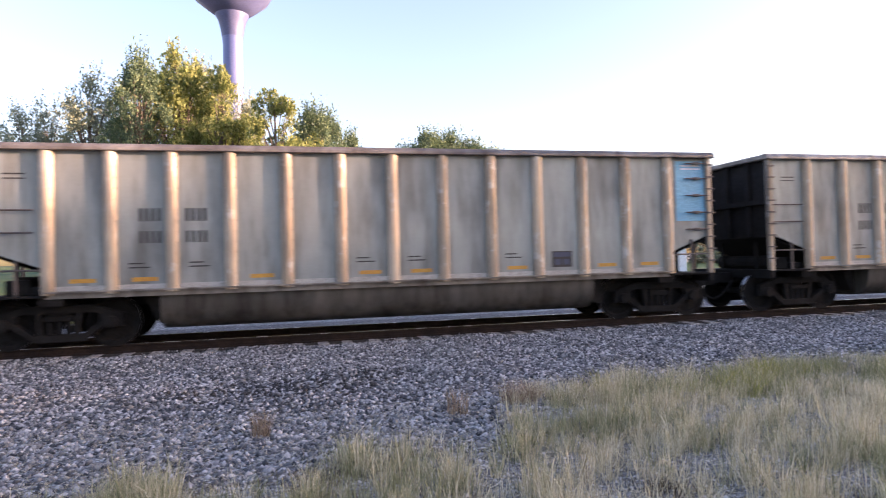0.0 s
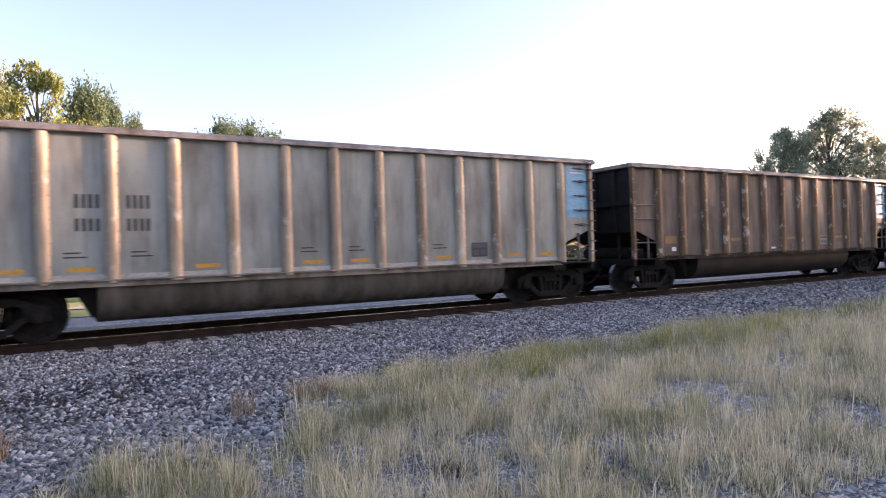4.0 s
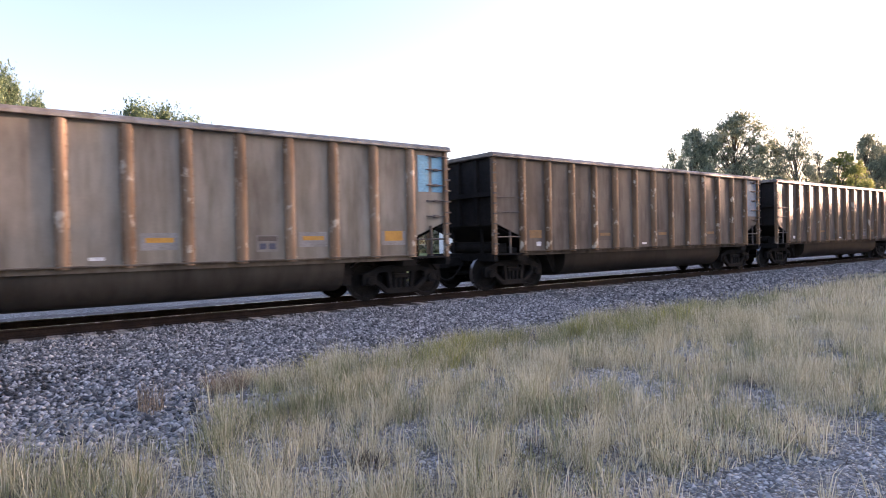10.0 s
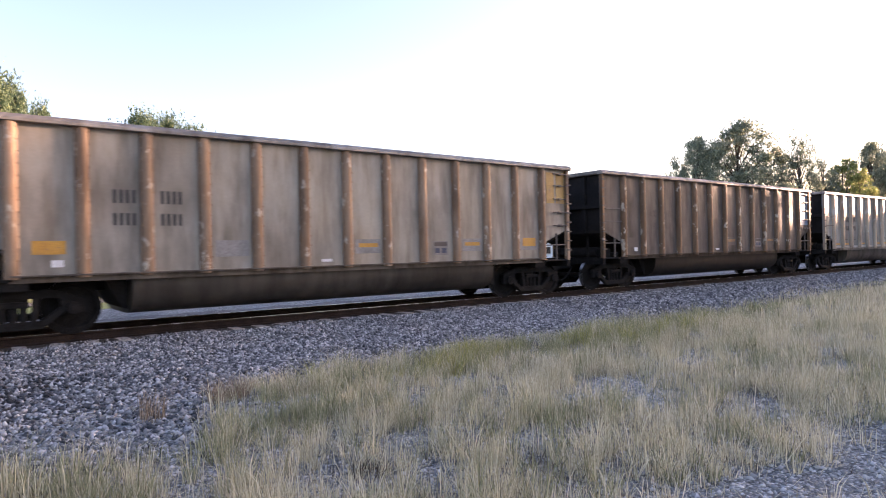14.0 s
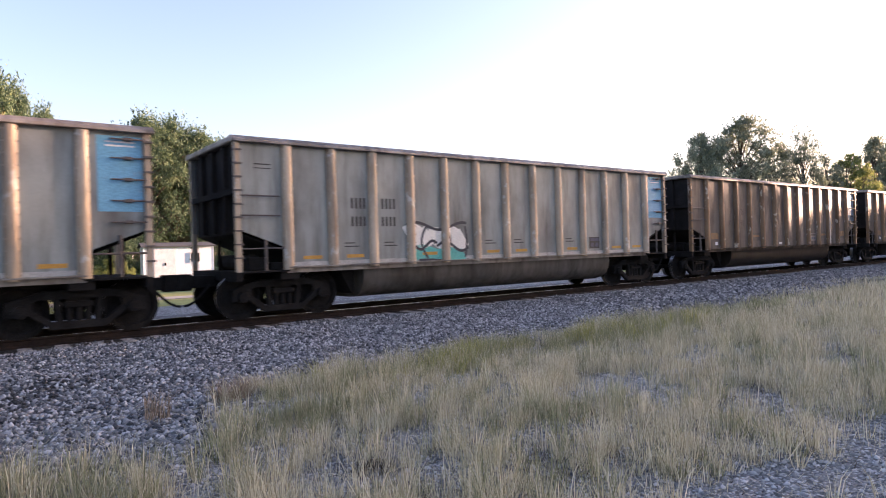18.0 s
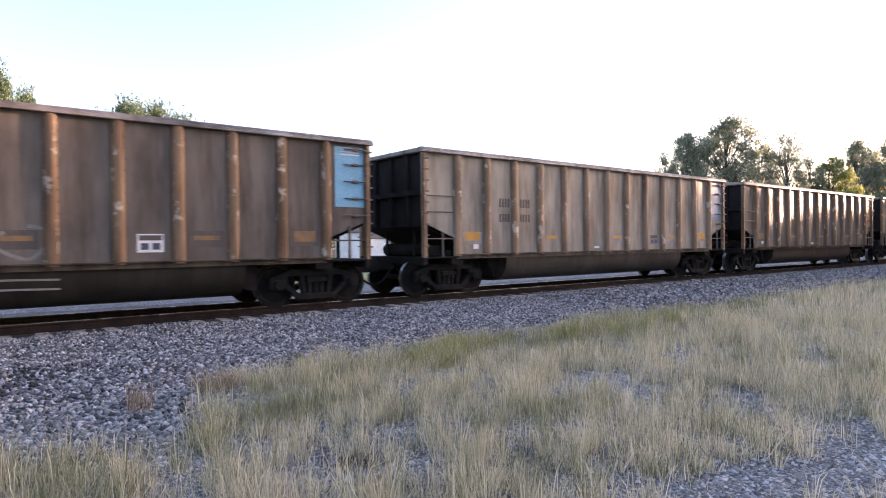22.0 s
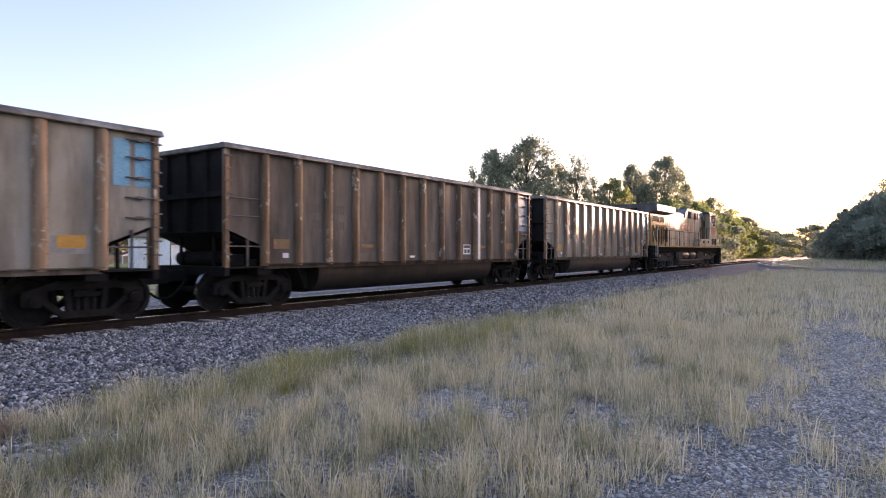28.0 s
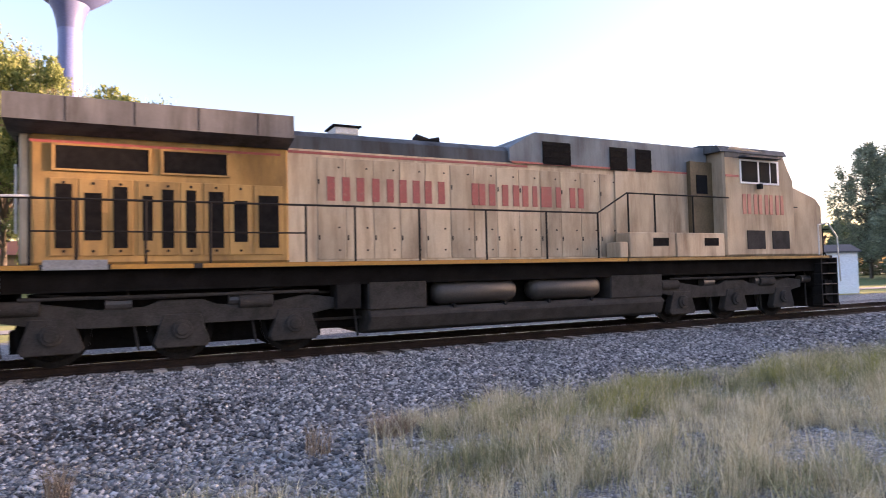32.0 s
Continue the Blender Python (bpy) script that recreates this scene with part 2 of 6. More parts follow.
M_OLDORANGE = surface("grimy_reflector", (0.25, 0.135, 0.04), (0.18, 0.1, 0.04), 0.6, 0, 5, 60, 0.05, c3=(0.12, 0.09, 0.065), cut=(0.45, 0.7))
M_INK = surface("stencil_ink", (0.02, 0.02, 0.021), (0.035, 0.034, 0.033), 0.6, 0, 6, 60, 0.0)
M_FADED = surface("faded_ink", (0.06, 0.05, 0.043), (0.085, 0.07, 0.06), 0.6, 0, 6, 60, 0.0)
M_WHITE = surface("white_decal", (0.72, 0.72, 0.72), (0.6, 0.6, 0.62), 0.5, 0, 5, 60, 0.0, c3=(0.4, 0.37, 0.34), cut=(0.6, 0.75))
M_NAVY = plain("navy_decal", (0.04, 0.05, 0.09), 0.5)
M_WASH = surface("washed_patch", (0.25, 0.25, 0.26), (0.19, 0.185, 0.18), 0.45, 0.3, 3, 30, 0.0)
M_BAND = surface("clean_band", (0.40, 0.40, 0.39), (0.31, 0.31, 0.30), 0.5, 0.2, 3, 30, 0.0, c3=(0.2, 0.18, 0.16), cut=(0.55, 0.75))
M_CHALK = surface("chalk_paint", (0.22, 0.21, 0.2), (0.16, 0.15, 0.14), 0.7, 0, 5, 50, 0.0)
M_SPRAY = surface("pale_blue_spray", (0.42, 0.55, 0.66), (0.5, 0.6, 0.68), 0.5, 0, 5, 50, 0.0)
M_TEAL = surface("teal_spray", (0.06, 0.36, 0.32), (0.10, 0.43, 0.38), 0.5, 0, 3, 50, 0.0)
M_BLACKSPRAY = plain("black_spray", (0.03, 0.03, 0.04), 0.5)
M_CREAM = surface("cream_spray", (0.72, 0.70, 0.64), (0.8, 0.78, 0.73), 0.5, 0, 3, 50, 0.0)
M_TIE = surface("weathered_tie", (0.16, 0.145, 0.125), (0.27, 0.25, 0.225), 0.9, 0, 6, 30, 0.6, (1, 1, 1), (0.48, 0.46, 0.43), (0.45, 0.6))
M_RAIL = dull(surface("rusty_rail", (0.016, 0.011, 0.009), (0.028, 0.019, 0.015), 0.85, 0, 3, 40, 0.2))
# Very pale for a rail: the sky's shine is partly in the colour.
M_SPUR = surface("weathered_skylit_rail", (0.62, 0.60, 0.57), (0.48, 0.45, 0.42), 0.35, 0.7, 3, 30, 0.1)
M_RAILTOP = plain("rail_head", (0.5, 0.49, 0.48), 0.25, 0.9)
M_BALLAST = island("ballast_stone", [(0.0, (0.045, 0.047, 0.05)), (0.3, (0.13, 0.133, 0.14)), (0.55, (0.21, 0.208, 0.203)), (0.8, (0.335, 0.335, 0.335)), (1.0, (0.54, 0.53, 0.52))], 0.92, 0.3, 0.0, 0.15)
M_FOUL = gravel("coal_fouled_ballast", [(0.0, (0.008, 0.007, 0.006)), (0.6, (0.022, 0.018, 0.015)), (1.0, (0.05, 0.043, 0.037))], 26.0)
M_PEBBLE = island("pale_gravel", [(0.0, (0.15, 0.152, 0.15)), (0.5, (0.32, 0.325, 0.325)), (1.0, (0.62, 0.62, 0.61))], 0.9, 0.2)
M_BED = gravel("ballast_bed", [(0.0, (0.0392, 0.0392, 0.0426)), (0.5, (0.112, 0.112, 0.12)), (0.85, (0.224, 0.221, 0.227)), (1.0, (0.403, 0.398, 0.398))], 26.0)
M_GROUND = gravel("gravelly_soil", [(0.0, (0.105, 0.11, 0.112)), (0.4, (0.22, 0.232, 0.235)), (0.8, (0.375, 0.392, 0.395)), (1.0, (0.59, 0.605, 0.60))], 42.0)
M_LAWN = surface("lawn", (0.055, 0.11, 0.022), (0.10, 0.15, 0.032), 0.9, 0, 0.12, 9, 0.8, c3=(0.21, 0.2, 0.06), cut=(0.55, 0.7), dist=0.05)
# Brighter, yellower than the lawn: sunshine put into the grass colour.
M_VERGE = surface("sun_toned_verge", (0.24, 0.25, 0.06), (0.36, 0.35, 0.10), 0.9, 0, 0.4, 9, 0.8, c3=(0.36, 0.32, 0.12), cut=(0.55, 0.7), dist=0.05)
M_ROAD = surface("pale_gravel_road", (0.276, 0.257, 0.229), (0.321, 0.303, 0.276), 0.95, 0, 0.3, 18, 0.5)
M_STRAW = island("dry_grass", [(0.0, (0.27, 0.24, 0.14)), (0.25, (0.47, 0.425, 0.27)), (0.65, (0.62, 0.565, 0.375)), (1.0, (0.79, 0.73, 0.54))], 0.8, 0, 0.3)
M_BLEACHED = island("bleached_grass", [(0.0, (0.31, 0.275, 0.18)), (0.4, (0.58, 0.525, 0.355)), (1.0, (0.81, 0.75, 0.56))], 0.8, 0, 0.3)
M_GREENGRASS = island("green_grass", [(0.0, (0.13, 0.145, 0.07)), (0.45, (0.265, 0.27, 0.14)), (1.0, (0.44, 0.43, 0.25))], 0.8, 0, 0.3)
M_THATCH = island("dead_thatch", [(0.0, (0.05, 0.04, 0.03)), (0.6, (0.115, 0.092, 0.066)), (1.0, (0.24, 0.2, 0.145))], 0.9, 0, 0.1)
M_LEAF = {
    "green": island("green_leaves", [(0, (0.11, 0.165, 0.07)), (0.6, (0.21, 0.27, 0.105)), (1, (0.34, 0.385, 0.15))], 0.55, 0, 0.45),
    "dark": island("dark_leaves", [(0, (0.055, 0.098, 0.058)), (0.6, (0.112, 0.168, 0.094)), (1, (0.19, 0.25, 0.13))], 0.55, 0, 0.4),
    # Grey and hazy tones are paled: distance haze put into the leaf colours.
    "grey": island("haze_greyed_leaves", [(0, (0.15, 0.185, 0.135)), (0.6, (0.25, 0.285, 0.195)), (1, (0.37, 0.40, 0.26))], 0.55, 0, 0.35),
    "hazy": island("haze_paled_leaves", [(0, (0.2, 0.245, 0.195)), (0.6, (0.32, 0.365, 0.29)), (1, (0.44, 0.48, 0.38))], 0.55, 0, 0.6),
    # The yellow tone also carries evening sunlight in the leaf colour.
    "yellow": island("sun_toned_leaves", [(0, (0.10, 0.14, 0.045)), (0.5, (0.21, 0.25, 0.075)), (1, (0.36, 0.37, 0.13))], 0.55, 0, 0.5),
}
M_BARK = surface("bark", (0.085, 0.068, 0.052), (0.14, 0.115, 0.09), 0.95, 0, 3, 20, 0.8, (1, 1, 0.25))
M_SIDING = surface("white_siding", (0.76, 0.81, 0.87), (0.83, 0.86, 0.90), 0.7, 0, 0.8, 20, 0.1)
M_ROOF = surface("grey_roof", (0.06, 0.06, 0.065), (0.09, 0.09, 0.095), 0.85, 0, 2, 25, 0.3)
M_HOUSE = surface("blue_grey_siding", (0.10, 0.115, 0.15), (0.14, 0.15, 0.19), 0.8, 0, 1, 20, 0.1)
M_TRIM = plain("white_trim", (0.75, 0.75, 0.75), 0.6)
M_GLASS = plain("dark_glass", (0.012, 0.014, 0.016), 0.12)
M_TOWER = surface("lavender_tower_paint", (0.11, 0.14, 0.315), (0.13, 0.16, 0.345), 0.4, 0, 0.15, 6, 0.02)
M_COLLAR = surface("slate_blue_tower_paint", (0.075, 0.09, 0.2), (0.09, 0.105, 0.225), 0.5, 0, 0.3, 6, 0.02)
M_FENCE = surface("weathered_fence", (0.30, 0.21, 0.14), (0.36, 0.27, 0.19), 0.9, 0, 2, 20, 0.2)
M_ROOFRED = surface("red_roof", (0.34, 0.11, 0.05), (0.4, 0.15, 0.07), 0.8, 0, 2, 25, 0.2)

# ---------- mesh helpers ----------
def box(bm, x0, x1, y0, y1, z0, z1):
    v = [bm.verts.new((x, y, z)) for z in (z0, z1) for y in (y0, y1) for x in (x0, x1)]
    for f in ((0, 2, 3, 1), (4, 5, 7, 6), (0, 1, 5, 4), (2, 6, 7, 3), (0, 4, 6, 2), (1, 3, 7, 5)):
        bm.faces.new([v[i] for i in f])
    return bm


def prism(bm, pts, a, b, axis="y"):
    """A closed outline in the two other axes, drawn out from a to b along axis."""
    def at(p, q, s):
        return {"y": (p, s, q), "x": (s, p, q), "z": (p, q, s)}[axis]
    lo = [bm.verts.new(at(p, q, a)) for p, q in pts]
    hi = [bm.verts.new(at(p, q, b)) for p, q in pts]
    bm.faces.new(lo), bm.faces.new(hi[::-1])
    for i in range(len(pts)):
        j = (i + 1) % len(pts)
        bm.faces.new((lo[j], lo[i], hi[i], hi[j]))
    return bm


def tube(bm, p0, p1, r0, r1=None, sides=8):
    r1 = r0 if r1 is None else r1
    p0, p1 = Vector(p0), Vector(p1)
    q = (p1 - p0).to_track_quat("Z", "Y")
    rings = []
    for p, r in ((p0, r0), (p1, r1)):
        rings.append([bm.verts.new(p + q @ Vector((r * math.cos(2 * math.pi * k / sides), r * math.sin(2 * math.pi * k / sides), 0))) for k in range(sides)])
    for k in range(sides):
        j = (k + 1) % sides
        bm.faces.new((rings[0][k], rings[0][j], rings[1][j], rings[1][k]))
    bm.faces.new(rings[0][::-1]), bm.faces.new(rings[1])
    return bm


def lathe(bm, prof, sides=24, axis="y"):
    """prof: (radius, along) pairs, turned round the axis."""
    rings = []
    for r, s in prof:
        ring = []
        for k in range(sides):
            a = 2 * math.pi * k / sides
            c, d = r * math.cos(a), r * math.sin(a)
            ring.append(bm.verts.new({"y": (c, s, d), "z": (c, d, s), "x": (s, c, d)}[axis]))
        rings.append(ring)
    for p, q in zip(rings, rings[1:]):
        for k in range(sides):
            j = (k + 1) % sides
            bm.faces.new((p[k], p[j], q[j], q[k]))
    bm.faces.new(rings[0][::-1]), bm.faces.new(rings[-1])
    return bm


def finish(bm, name, material, bevel=0.0, smooth=False):
    if bevel:
        bmesh.ops.bevel(bm, geom=[e for e in bm.edges if e.is_manifold], offset=bevel, segments=1, affect="EDGES", clamp_overlap=True)
    bmesh.ops.recalc_face_normals(bm, faces=bm.faces)
    me = bpy.data.meshes.new(name)
    bm.to_mesh(me)
    bm.free()
    me.materials.append(material)
    if smooth:
        me.shade_smooth()
        me.set_sharp_from_angle(angle=radians(40))
    return me


def part(name, bm, material, parent, label="", bevel=0.0, smooth=False):
    """One mesh object under a thing or a part; takes a bmesh or a finished mesh."""
    me = bm if isinstance(bm, bpy.types.Mesh) else finish(bm, name, material, bevel, smooth)
    ob = new(name, me)
    ob.parent = parent
    if label:
        tagged(ob, label)
    return ob


def thing(name, label, category, group="", kind=""):
    e = new(name)
    e.empty_display_size = 0.3
    return tagged(e, label, category, group, kind)


def soup(name, verts, faces, material, loops=None, smooth=False):
    """A mesh from numpy arrays; faces all have the same number of corners."""
    me = bpy.data.meshes.new(name)
    n, k = faces.shape
    me.vertices.add(len(verts))
    me.vertices.foreach_set("co", verts.astype(np.float32).ravel())
    me.loops.add(n * k)
    me.loops.foreach_set("vertex_index", faces.astype(np.int32).ravel())
    me.polygons.add(n)
    me.polygons.foreach_set("loop_start", np.arange(0, n * k, k, dtype=np.int32))
    me.polygons.foreach_set("loop_total", np.full(n, k, dtype=np.int32))
    me.update(calc_edges=True)
    me.materials.append(material)
    if smooth:
        me.shade_smooth()
    return me


RAIL_Z, TRACK_Y = 0.29, 13.8       # rail top, and the middle of the track

# ---------- the ground ----------
def smooth01(a, b, v):
    t = np.clip((np.asarray(v, float) - a) / (b - a), 0, 1)
    return t * t * (3 - 2 * t)


def land(x, y):
    """Height of the ground: flat by the line, rising to the houses behind it."""
    x, y = np.asarray(x, float), np.asarray(y, float)
    rise = smooth01(42, 88, y) * 2.4 * (1 - smooth01(5, 45, x))
    dip = -0.16 * smooth01(7.0, 8.5, y) * (1 - smooth01(19, 20.5, y))
    bumps = 0.035 * np.sin(x * 0.9 + 1.3 * np.sin(y * 0.7)) * np.sin(y * 1.1 + 0.6) * (1 - smooth01(30, 60, np.hypot(x, y)))
    return rise + dip + bumps


def sheet(name, xs, ys, height, material, label, category):
    gx, gy = np.meshgrid(xs, ys)
    v = np.stack([gx, gy, height(gx, gy)], -1).reshape(-1, 3)
    nx, ny = len(xs), len(ys)
    i = (np.arange(ny - 1)[:, None] * nx + np.arange(nx - 1)).ravel()
    ob = new(name, soup(name, v, np.stack([i, i + 1, i + nx + 1, i + nx], 1), material, smooth=True))
    return tagged(ob, label, category, kind="structure")


def steps(*spans):
    out = [spans[0][0]]
    for a, b, d in spans:
        out += list(np.linspace(a, b, max(2, int(round((b - a) / d)) + 1))[1:])
    return np.array(out)


sheet("ground", steps((-2500, -100, 300), (-100, -12, 4), (-12, 40, 0.4), (40, 120, 4), (120, 2500, 300)),
      steps((-2500, -60, 300), (-60, -4, 4), (-4, 22, 0.4), (22, 110, 2), (110, 2500, 300)), land, M_GROUND,
      "gravelly soil with patches of dry grass beside the railway", "ground")


def bed_height(x, y):
    prof = np.interp(y, [6.9, 7.8, 10.5, 12.0, 12.4, 15.2, 16.2, 18.5, 20.6], [-0.14, -0.03, 0.04, 0.10, 0.10, 0.10, 0.06, 0.0, -0.16])
    return prof + 0.025 * np.sin(x * 2.3 + y) * np.sin(x * 0.7 - 2.1 * y)


sheet("ballast_bed", steps((-140, -14, 6), (-14, 40, 0.5), (40, 420, 6)), np.arange(6.9, 20.61, 0.35), bed_height, M_BED,
      "bed of crushed grey ballast under the railway track", "ballast")
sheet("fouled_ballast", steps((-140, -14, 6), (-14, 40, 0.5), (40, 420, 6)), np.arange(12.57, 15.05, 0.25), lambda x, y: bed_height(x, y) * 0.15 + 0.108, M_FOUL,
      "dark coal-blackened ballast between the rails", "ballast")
sheet("lawn", steps((-140, 120, 3)), steps((30.5, 110, 2)), lambda x, y: land(x, y) + 0.03, M_LAWN, "mown green lawn rising towards the houses", "lawn")
sheet("verge", steps((-140, 380, 3)), steps((22.2, 25.5, 0.8)), lambda x, y: land(x, y) + 0.02, M_VERGE, "strip of grass between ballast and road, sunlight in its colour", "grass verge")
sheet("verge", steps((-140, 380, 3)), steps((27.3, 30.5, 0.8)), lambda x, y: land(x, y) + 0.02, M_VERGE, "strip of grass beyond the road, sunlight in its colour", "grass verge")
sheet("road", steps((-140, 380, 4)), steps((25.5, 27.3, 0.9)), lambda x, y: land(x, y) + 0.05, M_ROAD, "pale gravel road beyond the track", "road")

# ---------- crushed stone and dry grass ----------
rng = np.random.default_rng(7)
OCT_V = np.array([(1, 0, 0.1), (0.1, 1, 0), (-1, 0.1, 0), (0, -1, -0.1), (0.1, 0.1, 0.9), (0, 0, -0.9)])
OCT_F = np.array([(0, 1, 4), (1, 2, 4), (2, 3, 4), (3, 0, 4), (1, 0, 5), (2, 1, 5), (3, 2, 5), (0, 3, 5)])


def stones(name, px, py, pz, size, label, material=None):
    n = len(px)
    v = OCT_V[None] * (1 + 0.25 * rng.standard_normal((n, 6, 1))) * (size[:, None] * 0.5 * rng.uniform(0.75, 1.35, (n, 3)))[:, None, :]
    a = rng.uniform(0, 6.28, n)[:, None]
    v = np.stack([v[..., 0] * np.cos(a) - v[..., 1] * np.sin(a), v[..., 0] * np.sin(a) + v[..., 1] * np.cos(a), v[..., 2] * 0.8], -1)
    v += np.stack([px, py, pz], -1)[:, None]
    f = (OCT_F[None] + 6 * np.arange(n)[:, None, None]).reshape(-1, 3)
    return tagged(new(name, soup(name, v.reshape(-1, 3), f, material or M_BALLAST)), label, "stones", kind="stuff")


def patchiness(x, y, s=0.55, k=0.0):
    return (np.sin(x * s * 1.7 + 2.0 * np.sin(y * s * 0.9 + k)) + np.sin(y * s * 2.3 + 1.6 * np.sin(x * s * 1.1 + 2 * k)) + 0.7 * np.sin((x + y) * s * 3.1 + k)) / 2.7


def grass_edge(x):
    """How far the grass reaches towards the track."""
    return np.interp(x, [-8, -1, 1.5, 2.6, 4, 8, 14, 25, 35, 43, 50, 60], [4.6, 5.0, 5.7, 7.1, 7.9, 8.3, 8.6, 9.4, 9.2, 8.2, 7.3, 5.0])


n = 100000
px = np.where(rng.random(n) < 0.74, rng.uniform(-9, 13, n), rng.uniform(13, 42, n))
py = rng.uniform(5.0, 12.85, n)
keep = py > grass_edge(px) - 0.9 * rng.random(n)
px, py = px[keep], py[keep]
stones("ballast_stones", px, py, np.maximum(bed_height(px, py), land(px, py)) + 0.008, rng.uniform(0.03, 0.075, len(px)) * np.where(px > 13, 1.4, 1.0), "loose angular grey and pinkish ballast stones")
n = 75000
px, py = rng.uniform(-6, 16, n), rng.uniform(-2.5, 8.0, n)
keep = (patchiness(px, py, 0.7, 1.0) + 0.5 * (py < 1) > rng.uniform(-1.2, 0.2, n)) & (py < grass_edge(px))
px, py = px[keep], py[keep]
stones("scattered_gravel", px, py, land(px, py) + 0.004, rng.uniform(0.012, 0.05, len(px)), "scattered pale gravel between tufts of dry grass", M_PEBBLE)
n = 300
px, py = -0.3 + 0.8 * rng.standard_normal(n), 8.9 + 0.42 * rng.standard_normal(n)
spill = stones("spilled_coal", px, py, bed_height(px, py) + 0.02, rng.uniform(0.03, 0.085, n), "black coal spilled on the ballast")
spill.data.materials[0] = M_COAL


fan = {}                          # the way the blades of the newest tufts lean, outwards


def blades(name, bx, by, bz, h, w, lean, material, label, category="grass", joints=2):
    """Tapered blades of two or three joints, bowed over by their lean."""
    n = len(bx)
    a = rng.uniform(0, 2 * math.pi, n)
    side = np.stack([np.cos(a), np.sin(a), np.zeros(n)], -1)
    b = fan.pop("dir", None)
    b = rng.uniform(0, 2 * math.pi, n) if b is None or len(b) != n else b
    over = np.stack([np.cos(b), np.sin(b), np.zeros(n)], -1)
    up = np.array([0, 0, 1.0])
    base = np.stack([bx, by, bz], -1)
    rows = []
    for s, k in ((0, 1.0), (0.45, 0.8), (0.8, 0.5)) if joints == 3 else ((0, 1.0), (0.6, 0.75)):
        c = base + up * (h * s)[:, None] + over * (lean * h * s * s)[:, None]
        rows += [c - side * (w * k)[:, None], c + side * (w * k)[:, None]]
    tip = base + up * (h * (1 - 0.25 * lean))[:, None] + over * (lean * h)[:, None]
    v = np.stack(rows + [tip], 1).reshape(-1, 3)
    m = len(rows) + 1
    o = m * np.arange(n)[:, None]
    tris = ((0, 1, 3), (0, 3, 2), (2, 3, 5), (2, 5, 4), (4, 5, 6)) if joints == 3 else ((0, 1, 3), (0, 3, 2), (2, 3, 4))
    f = np.concatenate([o + np.array(t) for t in tris], 0)
    return tagged(new(name, soup(name, v, f, material)), label, category, kind="stuff")


def tufts(n_tufts, per, x0, x1, y0, y1, gate, spread):
    tx, ty = rng.uniform(x0, x1, n_tufts), rng.uniform(y0, y1, n_tufts)
    ok = gate(tx, ty)
    tx, ty = tx[ok], ty[ok]
    wide = spread * rng.uniform(0.4, 1.6, (len(tx), 1))
    bx = (tx[:, None] + wide * rng.standard_normal((len(tx), per))).ravel()
    by = (ty[:, None] + wide * rng.standard_normal((len(ty), per))).ravel()
    hh = np.repeat(np.clip(rng.lognormal(-0.1, 0.36, len(tx)), 0.35, 1.7), per)
    fan["dir"] = np.arctan2(by - np.repeat(ty, per), bx - np.repeat(tx, per)) + 0.6 * rng.standard_normal(len(bx))
    return bx, by, hh


def bumps_at(x, y, spots):
    return sum(k * np.exp(-((x - cx) / rx) ** 2 - ((y - cy) / ry) ** 2) for cx, cy, rx, ry, k in spots)


BARE = ((5.7, 4.4, 0.9, 0.42, 1.0), (8.5, 4.6, 1.3, 0.35, 0.8), (3.6, 4.45, 0.55, 0.22, 0.9), (3.9, 2.0, 1.0, 0.38, 1.0), (5.3, 1.4, 1.5, 0.45, 1.0), (1.25, 4.75, 0.3, 0.9, 0.9),
        (2.6, 6.1, 0.7, 0.35, 1.0), (1.9, 3.5, 0.3, 0.2, 1.0), (9.0, 0.9, 3.2, 0.55, 1.0), (14.5, 1.3, 4.5, 0.6, 1.0), (26, 2.4, 8.0, 0.6, 0.8), (6.0, 3.0, 0.9, 0.25, 0.7), (2.0, 7.0, 0.5, 0.8, 0.8))
GREEN = ((3.75, 3.7, 0.7, 0.5, 0.75), (5.4, 3.6, 0.5, 0.35, 0.6), (3.0, 5.5, 0.8, 0.5, 0.55), (0.9, 4.9, 1.2, 0.7, 0.5), (7.2, 6.9, 1.6, 0.6, 0.7), (4.7, 6.8, 1.0, 0.5, 0.6), (9.5, 6.4, 2.0, 0.7, 0.6), (13, 7.6, 4.0, 0.8, 0.6))


def bare(x, y):
    """Patches of gravel where little grows, 0 to 1."""
    return np.clip(bumps_at(x, y, BARE), 0, 1)


def greenness(x, y):
    """Where the grass is still green, 0 to 1: along the ballast and in a few hollows."""
    e = grass_edge(x) - y
    return np.clip(bumps_at(x, y, GREEN) + 0.35 * np.exp(-((e - 0.9) / 0.7) ** 2) + 0.10 + 0.22 * patchiness(x, y, 1.3, 4.0), 0.04, 0.68)


def spur_y(x):
    """Middle of the spur track that swings away from the main line."""
    return 12.4 - 12.4 * (np.abs(190 - x) / 136.2) ** 10


def thickness(x, y):
    """How thickly the grass stands: in drifts by the track, thinner towards the gravel path."""
    drift = 0.56 + 0.46 * patchiness(x, y, 1.25, 1.0) + 0.34 * patchiness(x, y, 2.9, 2.2)
    thin = 0.58 + 0.42 * smooth01(0.4, 3.2, y - 0.06 * np.minimum(x, 12))
    return np.clip(drift * thin, 0.06, 1) * (1 - 0.93 * bare(x, y))


